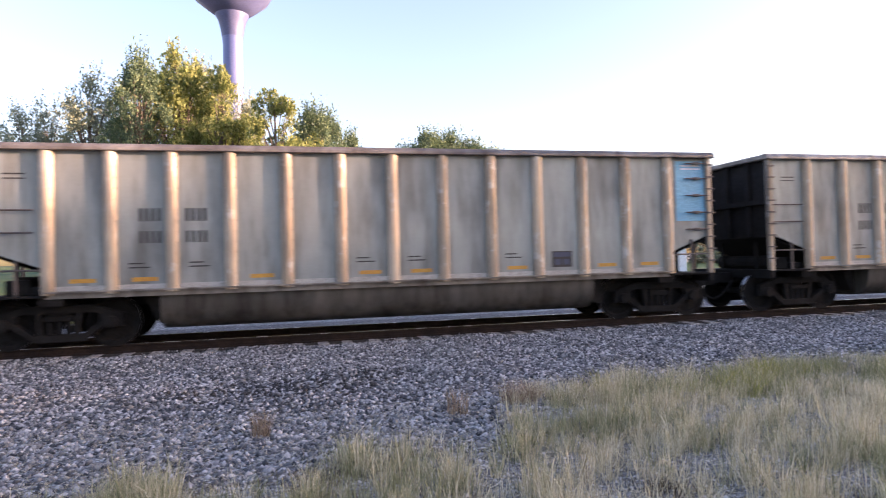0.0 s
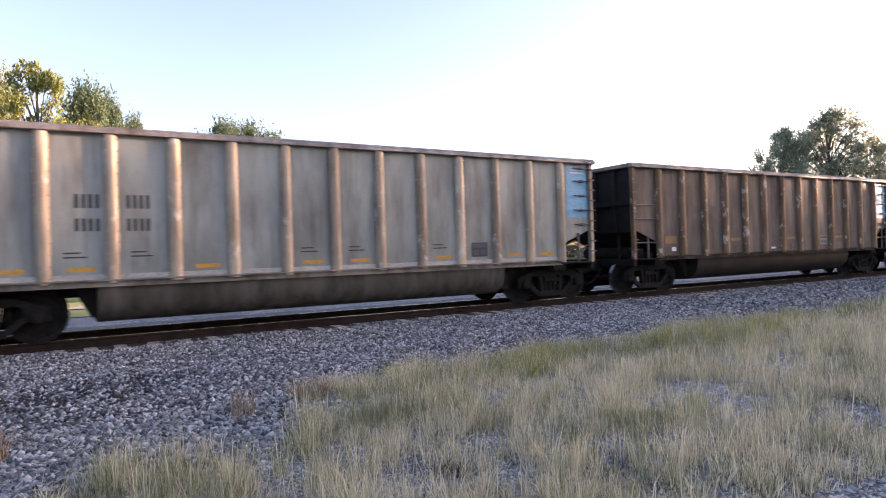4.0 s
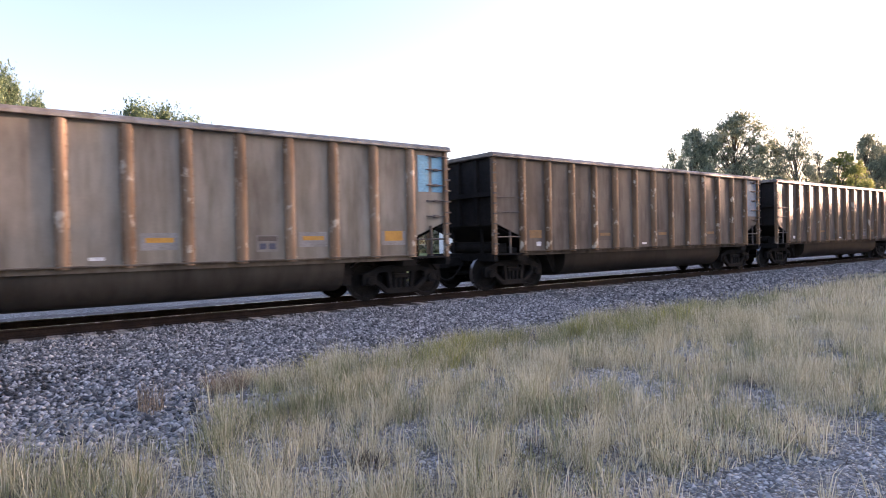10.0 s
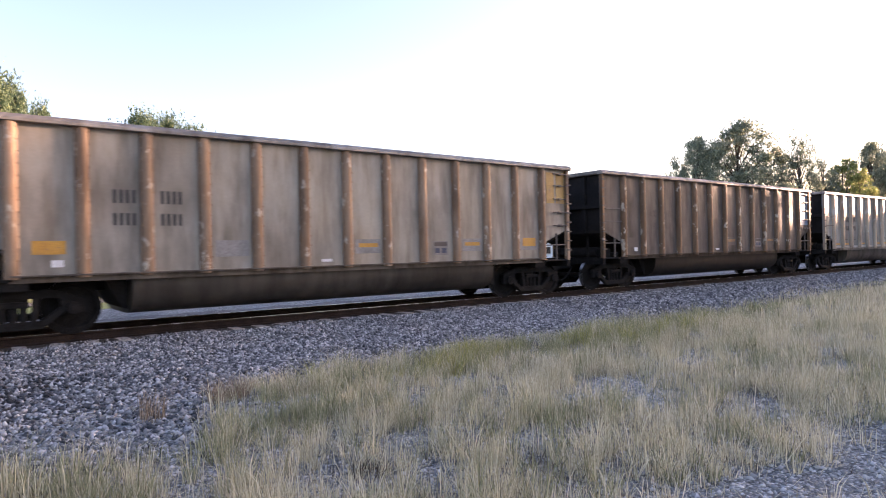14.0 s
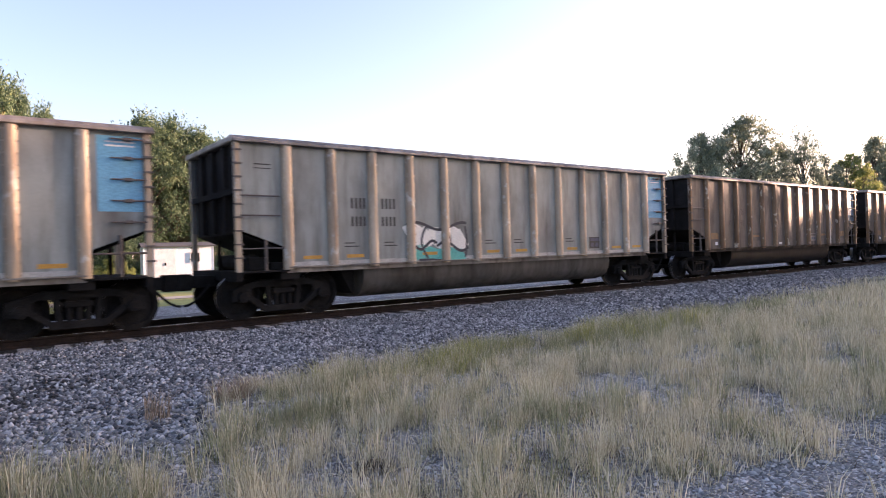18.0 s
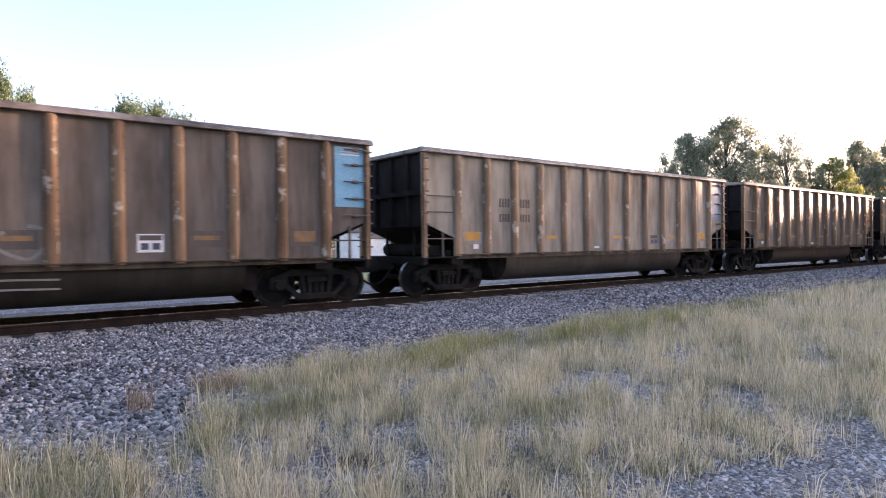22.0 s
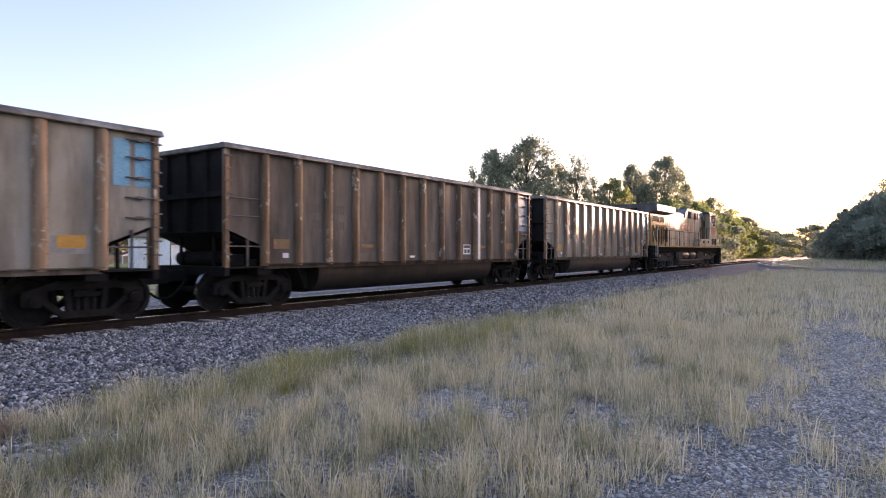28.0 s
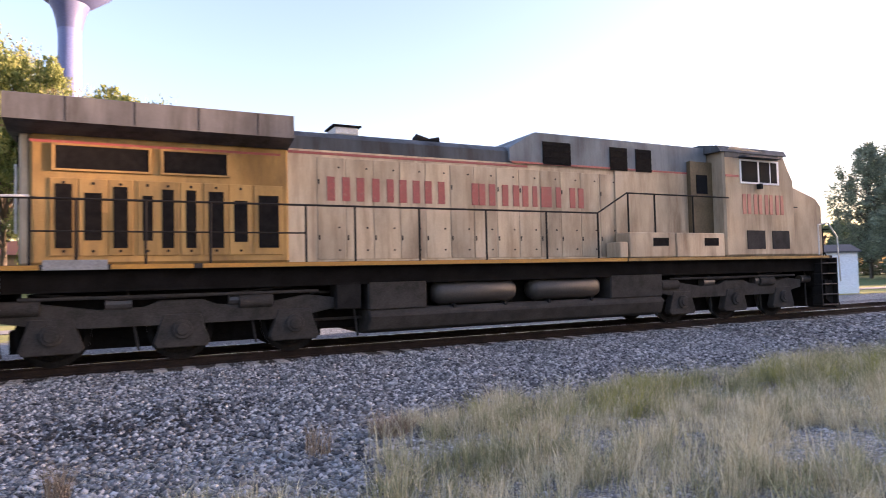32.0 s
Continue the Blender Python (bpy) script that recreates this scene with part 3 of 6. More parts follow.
def gate_for(tone):
    """Each tuft is green, straw-coloured or bleached, as its place has it."""
    def gate(x, y):
        n = len(x)
        g = greenness(x, y)
        pale = np.clip(0.42 + 0.5 * patchiness(x, y, 0.9, 7.0) + 0.25 * (1 - smooth01(1.5, 4.5, y)), 0.05, 0.95)
        share = {"green": g, "straw": (1 - g) * (1 - pale), "bleached": (1 - g) * pale}[tone]
        ok = (y < grass_edge(x) - 0.1 + 0.28 * np.sin(x * 3.1) + 0.2 * np.sin(x * 7.7)) & (y - spur_y(x) > 3.6)
        return ok & (share > rng.random(n)) & (thickness(x, y) > rng.random(n))
    return gate


def blade_widths(n):
    return np.where(rng.random(n) < 0.22, rng.uniform(0.0028, 0.0046, n), rng.uniform(0.0010, 0.0022, n))


def leans(n):
    return np.where(rng.random(n) < 0.3, rng.uniform(0.5, 1.15, n), rng.uniform(0.03, 0.5, n))


GRASS = (("green", M_GREENGRASS, "green_grass", "greenish grass in tufts among the straw", 0.235), ("straw", M_STRAW, "dry_grass", "straw-coloured dry grass in upright tufts", 0.25),
         ("bleached", M_BLEACHED, "bleached_grass", "pale bleached dry grass in loose tufts", 0.225))
for tone, material, name, label, high in GRASS:
    bx, by, hh = tufts(15500, 36, -5, 14, 1.0, 9.4, gate_for(tone), 0.048)
    blades(name, bx, by, land(bx, by), high * hh * rng.uniform(0.35, 1.25, len(bx)), blade_widths(len(bx)), leans(len(bx)), material, label)
    bx, by, hh = tufts(4200, 26, 3, 16, -4, 1.2, gate_for(tone), 0.06)
    blades(name, bx, by, land(bx, by), high * 0.85 * hh * rng.uniform(0.35, 1.25, len(bx)), blade_widths(len(bx)), leans(len(bx)) + 0.15, material, label)
    bx, by, hh = tufts(25000, 18, 14, 62, -6, 10.2, gate_for(tone), 0.16)
    blades(name, bx, by, land(bx, by), high * hh * rng.uniform(0.45, 1.25, len(bx)), rng.uniform(0.0035, 0.008, len(bx)), rng.uniform(0.05, 0.6, len(bx)), material, label)
def beyond_spur(x, y):
    return (y < spur_y(x) - 1.6) & (0.62 + 0.4 * patchiness(x, y, 5.0, 3.0) > rng.random(len(x)))


for material, name, label, count in ((M_STRAW, "dry_grass", "tall dry grass beyond the spur track", 5200), (M_BLEACHED, "bleached_grass", "pale tall grass beyond the spur track", 4200), (M_GREENGRASS, "green_grass", "greenish tall grass beyond the spur track", 2200)):
    bx, by, hh = tufts(count, 16, 50, 125, -9, 11, beyond_spur, 0.3)
    blades(name, bx, by, land(bx, by), 0.48 * hh * rng.uniform(0.5, 1.25, len(bx)), rng.uniform(0.006, 0.014, len(bx)), rng.uniform(0.05, 0.6, len(bx)), material, label)
# Short thatch in dark tones: the shade between tufts put into colour.
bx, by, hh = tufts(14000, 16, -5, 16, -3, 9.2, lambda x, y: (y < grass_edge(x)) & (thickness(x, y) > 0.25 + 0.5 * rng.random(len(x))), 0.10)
blades("dead_thatch", bx, by, land(bx, by), 0.075 * hh * rng.uniform(0.4, 1.3, len(bx)), rng.uniform(0.0015, 0.0035, len(bx)), rng.uniform(0.4, 1.6, len(bx)), M_THATCH, "dead thatch at the foot of the grass, darkened as shade between tufts")
n = 52000
bx, by = rng.uniform(-5, 18, n), rng.uniform(-3, 8.0, n)
blades("fallen_straw", bx, by, land(bx, by) + 0.01, 0.045 * rng.uniform(0.3, 1.4, n), rng.uniform(0.0012, 0.003, n), rng.uniform(1.5, 5.0, n), M_BLEACHED, "broken straw lying on the gravel", "straw")

bx, by, hh = tufts(260, 34, 3.4, 11.0, 6.2, 8.4, lambda x, y: (y < grass_edge(x) - 0.3) & (patchiness(x, y, 1.3, 0.4) > 0.2), 0.08)
M_WEED = island("yellow_green_weed", [(0.0, (0.22, 0.235, 0.07)), (1.0, (0.46, 0.43, 0.15))], 0.8, 0, 0.3)
blades("green_weeds", bx, by, land(bx, by), 0.28 * hh * rng.uniform(0.5, 1.2, len(bx)), rng.uniform(0.002, 0.005, len(bx)), rng.uniform(0.2, 0.9, len(bx)), M_WEED, "yellow-green weeds among the dry grass", "weeds", 3)
# single dried weeds
M_REDWEED = island("reddish_dried_weed", [(0.0, (0.15, 0.105, 0.07)), (0.5, (0.30, 0.225, 0.15)), (1.0, (0.48, 0.39, 0.28))], 0.85, 0, 0.2)
M_DARKWEED = island("dark_dead_weed", [(0.0, (0.05, 0.04, 0.03)), (1.0, (0.14, 0.11, 0.07))], 0.85, 0, 0.2)


def weed(x, y, n, r, h, lean, material, label):
    a, q = rng.uniform(0, 6.28, n), r * np.sqrt(rng.random(n))
    bx, by = q * np.cos(a), q * np.sin(a)
    ob = blades("weed", bx, by, np.zeros(n), h * rng.uniform(0.4, 1.1, n), rng.uniform(0.0015, 0.004, n), rng.uniform(*lean, n), material, label, "weed")
    ob["kind"] = ""
    del ob["kind"]
    ob.location = (x, y, float(land(x, y)))
    return ob


weed(2.35, 6.9, 420, 0.22, 0.30, (0.4, 1.5), M_REDWEED, "reddish-brown dried weed tuft at the edge of the ballast")
weed(-0.6, 6.6, 120, 0.10, 0.34, (0.1, 0.7), M_REDWEED, "thin dried stalks standing in the ballast")
weed(1.5, 6.6, 90, 0.14, 0.36, (0.1, 0.5), M_REDWEED, "thin dried stalks standing in the ballast")
weed(2.35, 3.9, 160, 0.16, 0.14, (0.6, 2.0), M_DARKWEED, "flattened dark dead weed in the grass")
weed(11.0, 8.0, 70, 0.12, 0.35, (0.2, 0.7), M_DARKWEED, "dark leafy weed above the grass")
weed(22.5, 9.4, 60, 0.16, 0.6, (0.1, 0.4), M_DARKWEED, "dark upright stalks at the edge of the grass")

# ---------- track ----------
track = tagged(new("railway_track"), "straight railway track on wooden ties", "railway track", kind="structure")
for side in (-1, 1):
    y = TRACK_Y + side * 0.755
    bm = bmesh.new()
    prism(bm, [(y - 0.07, RAIL_Z - 0.17), (y + 0.07, RAIL_Z - 0.17), (y + 0.065, RAIL_Z - 0.155), (y + 0.012, RAIL_Z - 0.13), (y + 0.012, RAIL_Z - 0.05),
               (y + 0.036, RAIL_Z - 0.035), (y + 0.036, RAIL_Z - 0.004), (y - 0.036, RAIL_Z - 0.004), (y - 0.036, RAIL_Z - 0.035), (y - 0.012, RAIL_Z - 0.05), (y - 0.012, RAIL_Z - 0.13), (y - 0.065, RAIL_Z - 0.155)], -140, 420, "x")
    part("rail", bm, M_RAIL, track, "rust-brown steel rail")
    part("rail_head", box(bmesh.new(), -140, 420, y - 0.03, y + 0.03, RAIL_Z - 0.004, RAIL_Z), M_RAILTOP, track, "bright worn running surface")
tie_mesh = finish(box(bmesh.new(), -0.115, 0.115, -1.3, 1.3, -0.17, 0.0), "tie", M_TIE, 0.012)
for k in range(300):
    tie = part("tie", tie_mesh, None, track)
    tie.location = (-22 + 0.52 * k + random.uniform(-0.03, 0.03), TRACK_Y + random.uniform(-0.05, 0.05), RAIL_Z - 0.165)
    tie.rotation_euler = (0, 0, random.uniform(-0.02, 0.02))
bm = bmesh.new()
for k in range(420):
    x = 134.2 + 0.62 * k
    box(bm, x - 0.115, x + 0.115, TRACK_Y - 1.3, TRACK_Y + 1.3, RAIL_Z - 0.33, RAIL_Z - 0.165)
tagged(part("far_ties", bm, M_TIE, track), kind="stuff")

# ---------- trees ----------
def limb_mesh(name, segs):
    """Tapered six-sided limbs: (from, to, radius, radius)."""
    vs, fs = [], []
    ring = np.arange(6) * math.pi / 3
    for p0, p1, r0, r1 in segs:
        p0, p1 = np.array(p0, float), np.array(p1, float)
        d = (p1 - p0) / (np.linalg.norm(p1 - p0) + 1e-6)
        u = np.cross(d, (0.31, 0.95, 0.1)); u /= np.linalg.norm(u)
        w = np.cross(d, u)
        o = 12 * len(vs)
        c = np.cos(ring)[:, None] * u + np.sin(ring)[:, None] * w
        vs.append(np.concatenate([p0 + c * r0, p1 + c * r1]))
        fs += [(o + k, o + (k + 1) % 6, o + 6 + (k + 1) % 6, o + 6 + k) for k in range(6)]
    return soup(name, np.concatenate(vs), np.array(fs), M_BARK, smooth=True)


def tree_model(seed, height, width, clumps, leaves, leaf, tone, low=0.25, spiky=0.0, trunk=0.22):
    """Meshes of one tree: limbs that reach to leaf clumps, and the leaves."""
    r = np.random.default_rng(seed)
    z = r.uniform(low, 1.0, clumps) ** 0.85
    env = np.sin(np.clip((z - low * 0.6) / (1.02 - low * 0.6), 0, 1) ** 0.75 * math.pi) ** 0.6
    a = r.uniform(0, 2 * math.pi, clumps)
    rad = width * 0.5 * env * np.sqrt(r.uniform(0.12, 1.0, clumps)) * (1 + 0.22 * np.sin(3 * a + seed))
    c = np.stack([rad * np.cos(a), rad * np.sin(a), z * height * r.uniform(0.92, 1.03, clumps)], -1)
    bend = np.array([r.uniform(-0.4, 0.4), r.uniform(-0.4, 0.4), 0])
    axis = [(0, 0, -0.3), bend * 0.3 + (0, 0, height * 0.3), bend + (0, 0, height * 0.62), bend * 1.3 + (0, 0, height * 0.92)]
    segs = [(axis[i], axis[i + 1], trunk * (1 - 0.3 * i), trunk * (0.7 - 0.3 * i) + 0.02) for i in range(3)]
    for p in c:
        t = min(max(p[2] / height - 0.22, 0.12), 0.8)
        root = bend * t + np.array([0, 0, height * t * 0.95])
        mid = root * 0.45 + p * 0.55 + (0, 0, 0.2)
        segs += [(root, mid, 0.065 * height / 12, 0.04 * height / 12), (mid, p, 0.04 * height / 12, 0.012)]
    size = r.uniform(0.5, 1.3, clumps) * width * 0.095
    lv = np.repeat(np.arange(clumps), leaves)
    n = len(lv)
    g = r.standard_normal((n, 3))
    g *= (r.uniform(0.15, 1.0, n) ** 0.45 / np.linalg.norm(g, axis=1))[:, None] * (1.05 + 0.12 * np.abs(r.standard_normal(n)))[:, None] * size[lv][:, None] * np.array([1, 1, 0.8])
    pos = c[lv] + g
    shoot = (r.random(n) < 0.22) & (spiky > 0.15)
    stem = r.integers(0, 5, n)
    rise = r.uniform(0.2, 1.0, n)
    tilt = np.stack([np.cos(stem * 1.26 + lv), np.sin(stem * 1.26 + lv), np.full(n, 1.9)], -1)
    pos[shoot] = (c[lv] + tilt * (rise * (size[lv] * 0.62 + spiky))[:, None] + 0.05 * r.standard_normal((n, 3)))[shoot]
    d = r.standard_normal((n, 3)); d /= np.linalg.norm(d, axis=1)[:, None]
    e = np.cross(d, r.standard_normal((n, 3))); e /= np.linalg.norm(e, axis=1)[:, None]
    s = leaf * r.uniform(0.6, 1.35, n)[:, None]
    nrm = np.cross(d, e)
    v = np.stack([pos - d * s, pos + e * s * 0.42 + nrm * s * 0.16, pos + d * s, pos - e * s * 0.42 + nrm * s * 0.16], 1).reshape(-1, 3)
    o = 4 * np.arange(n)[:, None]
    f = np.concatenate([o + np.array((0, 1, 2)), o + np.array((0, 2, 3))], 0)
    return limb_mesh("trunk", segs), soup("crown", v, f, M_LEAF[tone])


MODELS = {
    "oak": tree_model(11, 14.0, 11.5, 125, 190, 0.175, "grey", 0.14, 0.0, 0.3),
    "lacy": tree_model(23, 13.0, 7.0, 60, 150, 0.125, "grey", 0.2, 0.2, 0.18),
    "gold": tree_model(31, 13.0, 7.5, 80, 150, 0.15, "yellow", 0.04, 0.1, 0.2),
    "maple": tree_model(37, 13.0, 8.5, 90, 190, 0.155, "yellow", 0.38, 0.16, 0.22),
    # Locusts take the dark tone, which puts their shade into the leaves.
    "locust": tree_model(47, 14.5, 8.5, 120, 170, 0.14, "dark", 0.08, 0.28, 0.22),
    "dark": tree_model(53, 15.0, 9.0, 110, 240, 0.17, "dark", 0.04, 0.3, 0.25),
    "shrub": tree_model(67, 4.0, 5.5, 50, 180, 0.11, "yellow", 0.02, 0.0, 0.06),
    "bush": tree_model(71, 4.5, 6.0, 55, 160, 0.125, "dark", 0.02, 0.0, 0.06),
    "screen": tree_model(83, 14.0, 11.5, 80, 110, 0.34, "green", 0.06, 0.0, 0.3),
    "far": tree_model(89, 14.0, 10.0, 60, 70, 0.34, "dark", 0.03, 0.0, 0.25),
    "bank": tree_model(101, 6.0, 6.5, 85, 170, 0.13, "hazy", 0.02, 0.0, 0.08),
    "thicket": tree_model(103, 6.0, 7.0, 85, 170, 0.135, "green", 0.02, 0.1, 0.08),
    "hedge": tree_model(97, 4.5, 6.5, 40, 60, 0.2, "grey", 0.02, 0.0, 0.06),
}
TREE_LABEL = {
    "oak": "broad-crowned green tree with an uneven open outline",
    "lacy": "thin lacy tree with gaps of sky between its leaves",
    "gold": "tall tree with yellow-green leaves, evening light in their colour",
    "locust": "green tree with spiky upright shoots along its top",
    "dark": "dense dark green tree in shade",
    "maple": "full yellow-green tree with its lowest limbs above the lawn",
    "screen": "broad green tree, added out of view to block the sun",
    "far": "distant dense dark green tree",
    "bank": "grey-green bush in the bank of growth beside the spur, paled with haze",
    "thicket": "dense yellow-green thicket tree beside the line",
    "hedge": "distant low bush, its leaves greyed with haze",
    "shrub": "bushy yellow-green shrub at the edge of the trees, sunlight in its colour",
    "bush": "low dark green bush beside the line",
}
made_trees = {}


def tree(kind, x, y, scale=1.0, turn=0.0, wide=1.0):
    m = Matrix.Translation((x, y, float(land(x, y)))) @ Matrix.Rotation(turn, 4, "Z") @ Matrix.Diagonal((scale * wide, scale * wide, scale, 1))
    name = "shrub" if kind in ("shrub", "bush", "hedge", "bank") else "tree"
    if kind not in made_trees:
        t = thing(name, TREE_LABEL[kind], name, "trees and shrubs along the line")
        part("trunk", MODELS[kind][0], None, t)
        part("crown", MODELS[kind][1], None, t)
        made_trees[kind] = t
        t.matrix_basis = m
        return t
    keep = made_trees[kind]
    c = copy_thing(keep, Matrix())
    c.matrix_basis = m
    return c


def polar(az, d):
    """Ground place at az degrees to the right of straight across the track, d metres off."""
    return d * math.sin(radians(az)), d * math.cos(radians(az))


# az, distance, kind, scale, wide
for k, (az, d, kind, s, wide) in enumerate([
        (-25, 66, "lacy", 1.10, 1.0), (-20.2, 62, "lacy", 1.08, 0.8), (-18.4, 64, "lacy", 1.16, 0.7), (-15.6, 56, "lacy", 1.26, 0.65), (-12.2, 54, "locust", 1.2, 0.55), (-14.0, 66, "lacy", 1.3, 0.8),
        (-8.6, 57, "maple", 1.42, 0.7), (-5.6, 54, "gold", 1.36, 0.6), (-7.0, 66, "lacy", 1.55, 0.8), (-10.4, 64, "lacy", 1.46, 0.9), (-3.6, 60, "lacy", 1.22, 0.7), (-1.0, 48, "gold", 1.12, 0.75), (1.9, 50, "locust", 0.92, 0.78), (3.6, 56, "locust", 0.95, 0.6), (5.5, 60, "locust", 0.88, 0.55),
        (10.2, 72, "locust", 0.88, 0.95), (12.4, 70, "locust", 0.99, 1.0), (14.6, 72, "locust", 1.0, 1.0), (16.4, 73, "locust", 0.95, 1.0), (18.2, 74, "locust", 0.9, 0.85), (14.0, 86, "dark", 1.02, 1.3), (17.5, 88, "dark", 0.98, 1.0),
        (62.9, 88, "oak", 1.18, 0.92), (59.7, 86, "oak", 1.06, 0.6), (66.0, 94, "lacy", 1.0, 0.8), (67.3, 92, "lacy", 1.16, 0.7), (68.8, 98, "lacy", 0.95, 0.9), (70.0, 100, "gold", 0.96, 0.85), (71.3, 84, "gold", 0.74, 0.8), (71.9, 110, "oak", 1.1, 0.62), (74.6, 112, "oak", 1.2, 0.8), (73.2, 118, "lacy", 1.2, 0.9), (76.4, 118, "gold", 1.0, 0.9),
        (78.2, 130, "oak", 0.80, 1.0), (79.8, 150, "gold", 0.80, 1.2), (81.1, 170, "oak", 0.68, 1.3), (82.5, 200, "gold", 0.60, 1.4), (83.7, 235, "gold", 0.50, 1.4), (84.6, 265, "far", 0.46, 1.3),
        (85.2, 330, "far", 0.38, 1.4), (86.0, 310, "far", 0.36, 1.3),
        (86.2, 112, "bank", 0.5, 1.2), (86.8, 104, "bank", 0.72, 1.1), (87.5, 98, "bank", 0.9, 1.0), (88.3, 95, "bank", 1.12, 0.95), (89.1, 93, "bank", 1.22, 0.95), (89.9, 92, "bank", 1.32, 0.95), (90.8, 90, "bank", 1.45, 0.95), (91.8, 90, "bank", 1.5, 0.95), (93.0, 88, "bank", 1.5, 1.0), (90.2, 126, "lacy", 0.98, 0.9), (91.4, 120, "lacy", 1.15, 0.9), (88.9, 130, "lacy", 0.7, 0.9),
        (73.2, 101, "thicket", 1.2, 1.0), (75.2, 104, "thicket", 1.5, 1.0), (76.7, 112, "thicket", 1.5, 1.0), (77.7, 118, "thicket", 1.35, 1.0), (78.7, 126, "thicket", 1.35, 1.0), (79.6, 138, "thicket", 1.3, 1.1), (80.5, 152, "thicket", 1.2, 1.1), (81.4, 166, "thicket", 1.1, 1.2), (82.3, 185, "thicket", 1.05, 1.3), (83.3, 210, "thicket", 0.95, 1.4), (84.2, 240, "thicket", 0.9, 1.5)]):
    x, y = polar(az, d)
    tree(kind, x, y, s, 1.7 * k, wide)
# unseen trees out to the side of the spur, added to block low sun
for k in range(4):
    tree("screen", 90 + 5 * k, -7.2 - 1.1 * k, 0.60, 1.1 + 1.4 * k, 0.55)
for k in range(8):
    tree("screen", 122 + 6 * k, -8.0 + math.sin(2.0 * k), 0.92, 1.2 * k, 0.6)
# taller trees added out of view, to keep sun off parts of the train
tree("dark", 67, -5.6, 0.88, 0.4, 0.6)
tree("screen", 73, -6.0, 0.95, 0.7, 0.45)
tree("lacy", 72, -10.0, 0.95, 1.3, 0.9)
tree("lacy", 73, -1.5, 0.66, 2.1, 0.9)
tree("screen", 68.0, -3.0, 0.80, 0.6, 0.42)
tree("screen", 74.5, -3.0, 0.80, 1.9, 0.42)
tree("screen", 80.0, -3.6, 0.76, 2.9, 0.36)
# unseen rows added between the low sun and the clearing, to shade it
for k in range(15):
    tree("screen", 67 + 2.5 * math.sin(2.3 * k), -3.0 - 3.2 * k, (0.5 if k == 0 else 0.58 if k < 3 else 0.80) + 0.02 * math.sin(1.7 * k), 0.9 * k, 0.85)
for k in range(12):
    tree("screen", 75 + 2 * math.sin(2.9 * k), -12.0 - 4.0 * k, 0.85 + 0.02 * math.sin(2.7 * k), 1.9 * k, 0.9)
for k in range(7):
    tree("screen", 41 + 3 * math.sin(2.1 * k), -8.0 - 5.0 * k, 0.56 + 0.03 * math.sin(3.1 * k), 1.3 * k, 0.95)
for k, (az, d, kind, s) in enumerate([(62.0, 80, "oak", 0.6), (66.0, 84, "oak", 0.6), (69.0, 88, "gold", 0.55), (71.5, 96, "gold", 0.55), (73.8, 104, "oak", 0.55), (77.9, 128, "dark", 0.62), (80.5, 160, "dark", 0.55), (58.0, 100, "dark", 0.5)]):
    x, y = polar(az, d)
    tree(kind, x, y, s, 1.1 * k, 1.15)
for k, (az, d, kind, s) in enumerate([(70.5, 88, "shrub", 1.1), (73.5, 95, "shrub", 0.9), (75.0, 98, "shrub", 1.0), (76.4, 104, "shrub", 0.9), (77.6, 112, "shrub", 1.0), (78.8, 120, "bush", 1.0), (80.0, 135, "shrub", 0.9),
                                      (81.2, 150, "bush", 0.9), (82.3, 175, "shrub", 0.9),
                                      (10, 45, "shrub", 0.45), (8.4, 57, "bush", 0.7), (10.4, 56, "bush", 0.8), (11.6, 58, "bush", 0.7), (24, 58, "bush", 0.7), (18.6, 57, "bush", 0.6), (50, 70, "bush", 0.8), (47, 72, "bush", 0.8), (54, 66, "bush", 0.7), (62, 66, "bush", 0.6), (66, 72, "bush", 0.7)]):
    x, y = polar(az, d)
    tree(kind, x, y, s, 2.1 * k)

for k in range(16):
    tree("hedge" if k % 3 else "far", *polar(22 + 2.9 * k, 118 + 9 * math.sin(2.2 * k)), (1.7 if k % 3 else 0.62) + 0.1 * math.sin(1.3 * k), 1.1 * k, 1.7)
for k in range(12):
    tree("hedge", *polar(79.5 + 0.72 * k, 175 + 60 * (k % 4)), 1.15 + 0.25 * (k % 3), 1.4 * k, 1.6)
# low growth along the far side of the line, on to the horizon
for k in range(34):
    x = 84 + 7.6 * k
    # Gold and shrub kinds give this growth its sunlit look by colour.
    tree(("shrub", "gold", "hedge", "gold")[k % 4], x, 21.5 + 2.2 * math.sin(2.3 * k) + 0.012 * x, (1.35, 0.46, 1.4, 0.40)[k % 4] + 0.08 * math.sin(1.7 * k), 1.3 * k, 1.1)
for k in range(22):
    tree("far", 330 + 25 * math.sin(1.9 * k), 95 - 9.0 * k, 0.55 + 0.1 * math.sin(2.7 * k), 1.9 * k, 1.5)

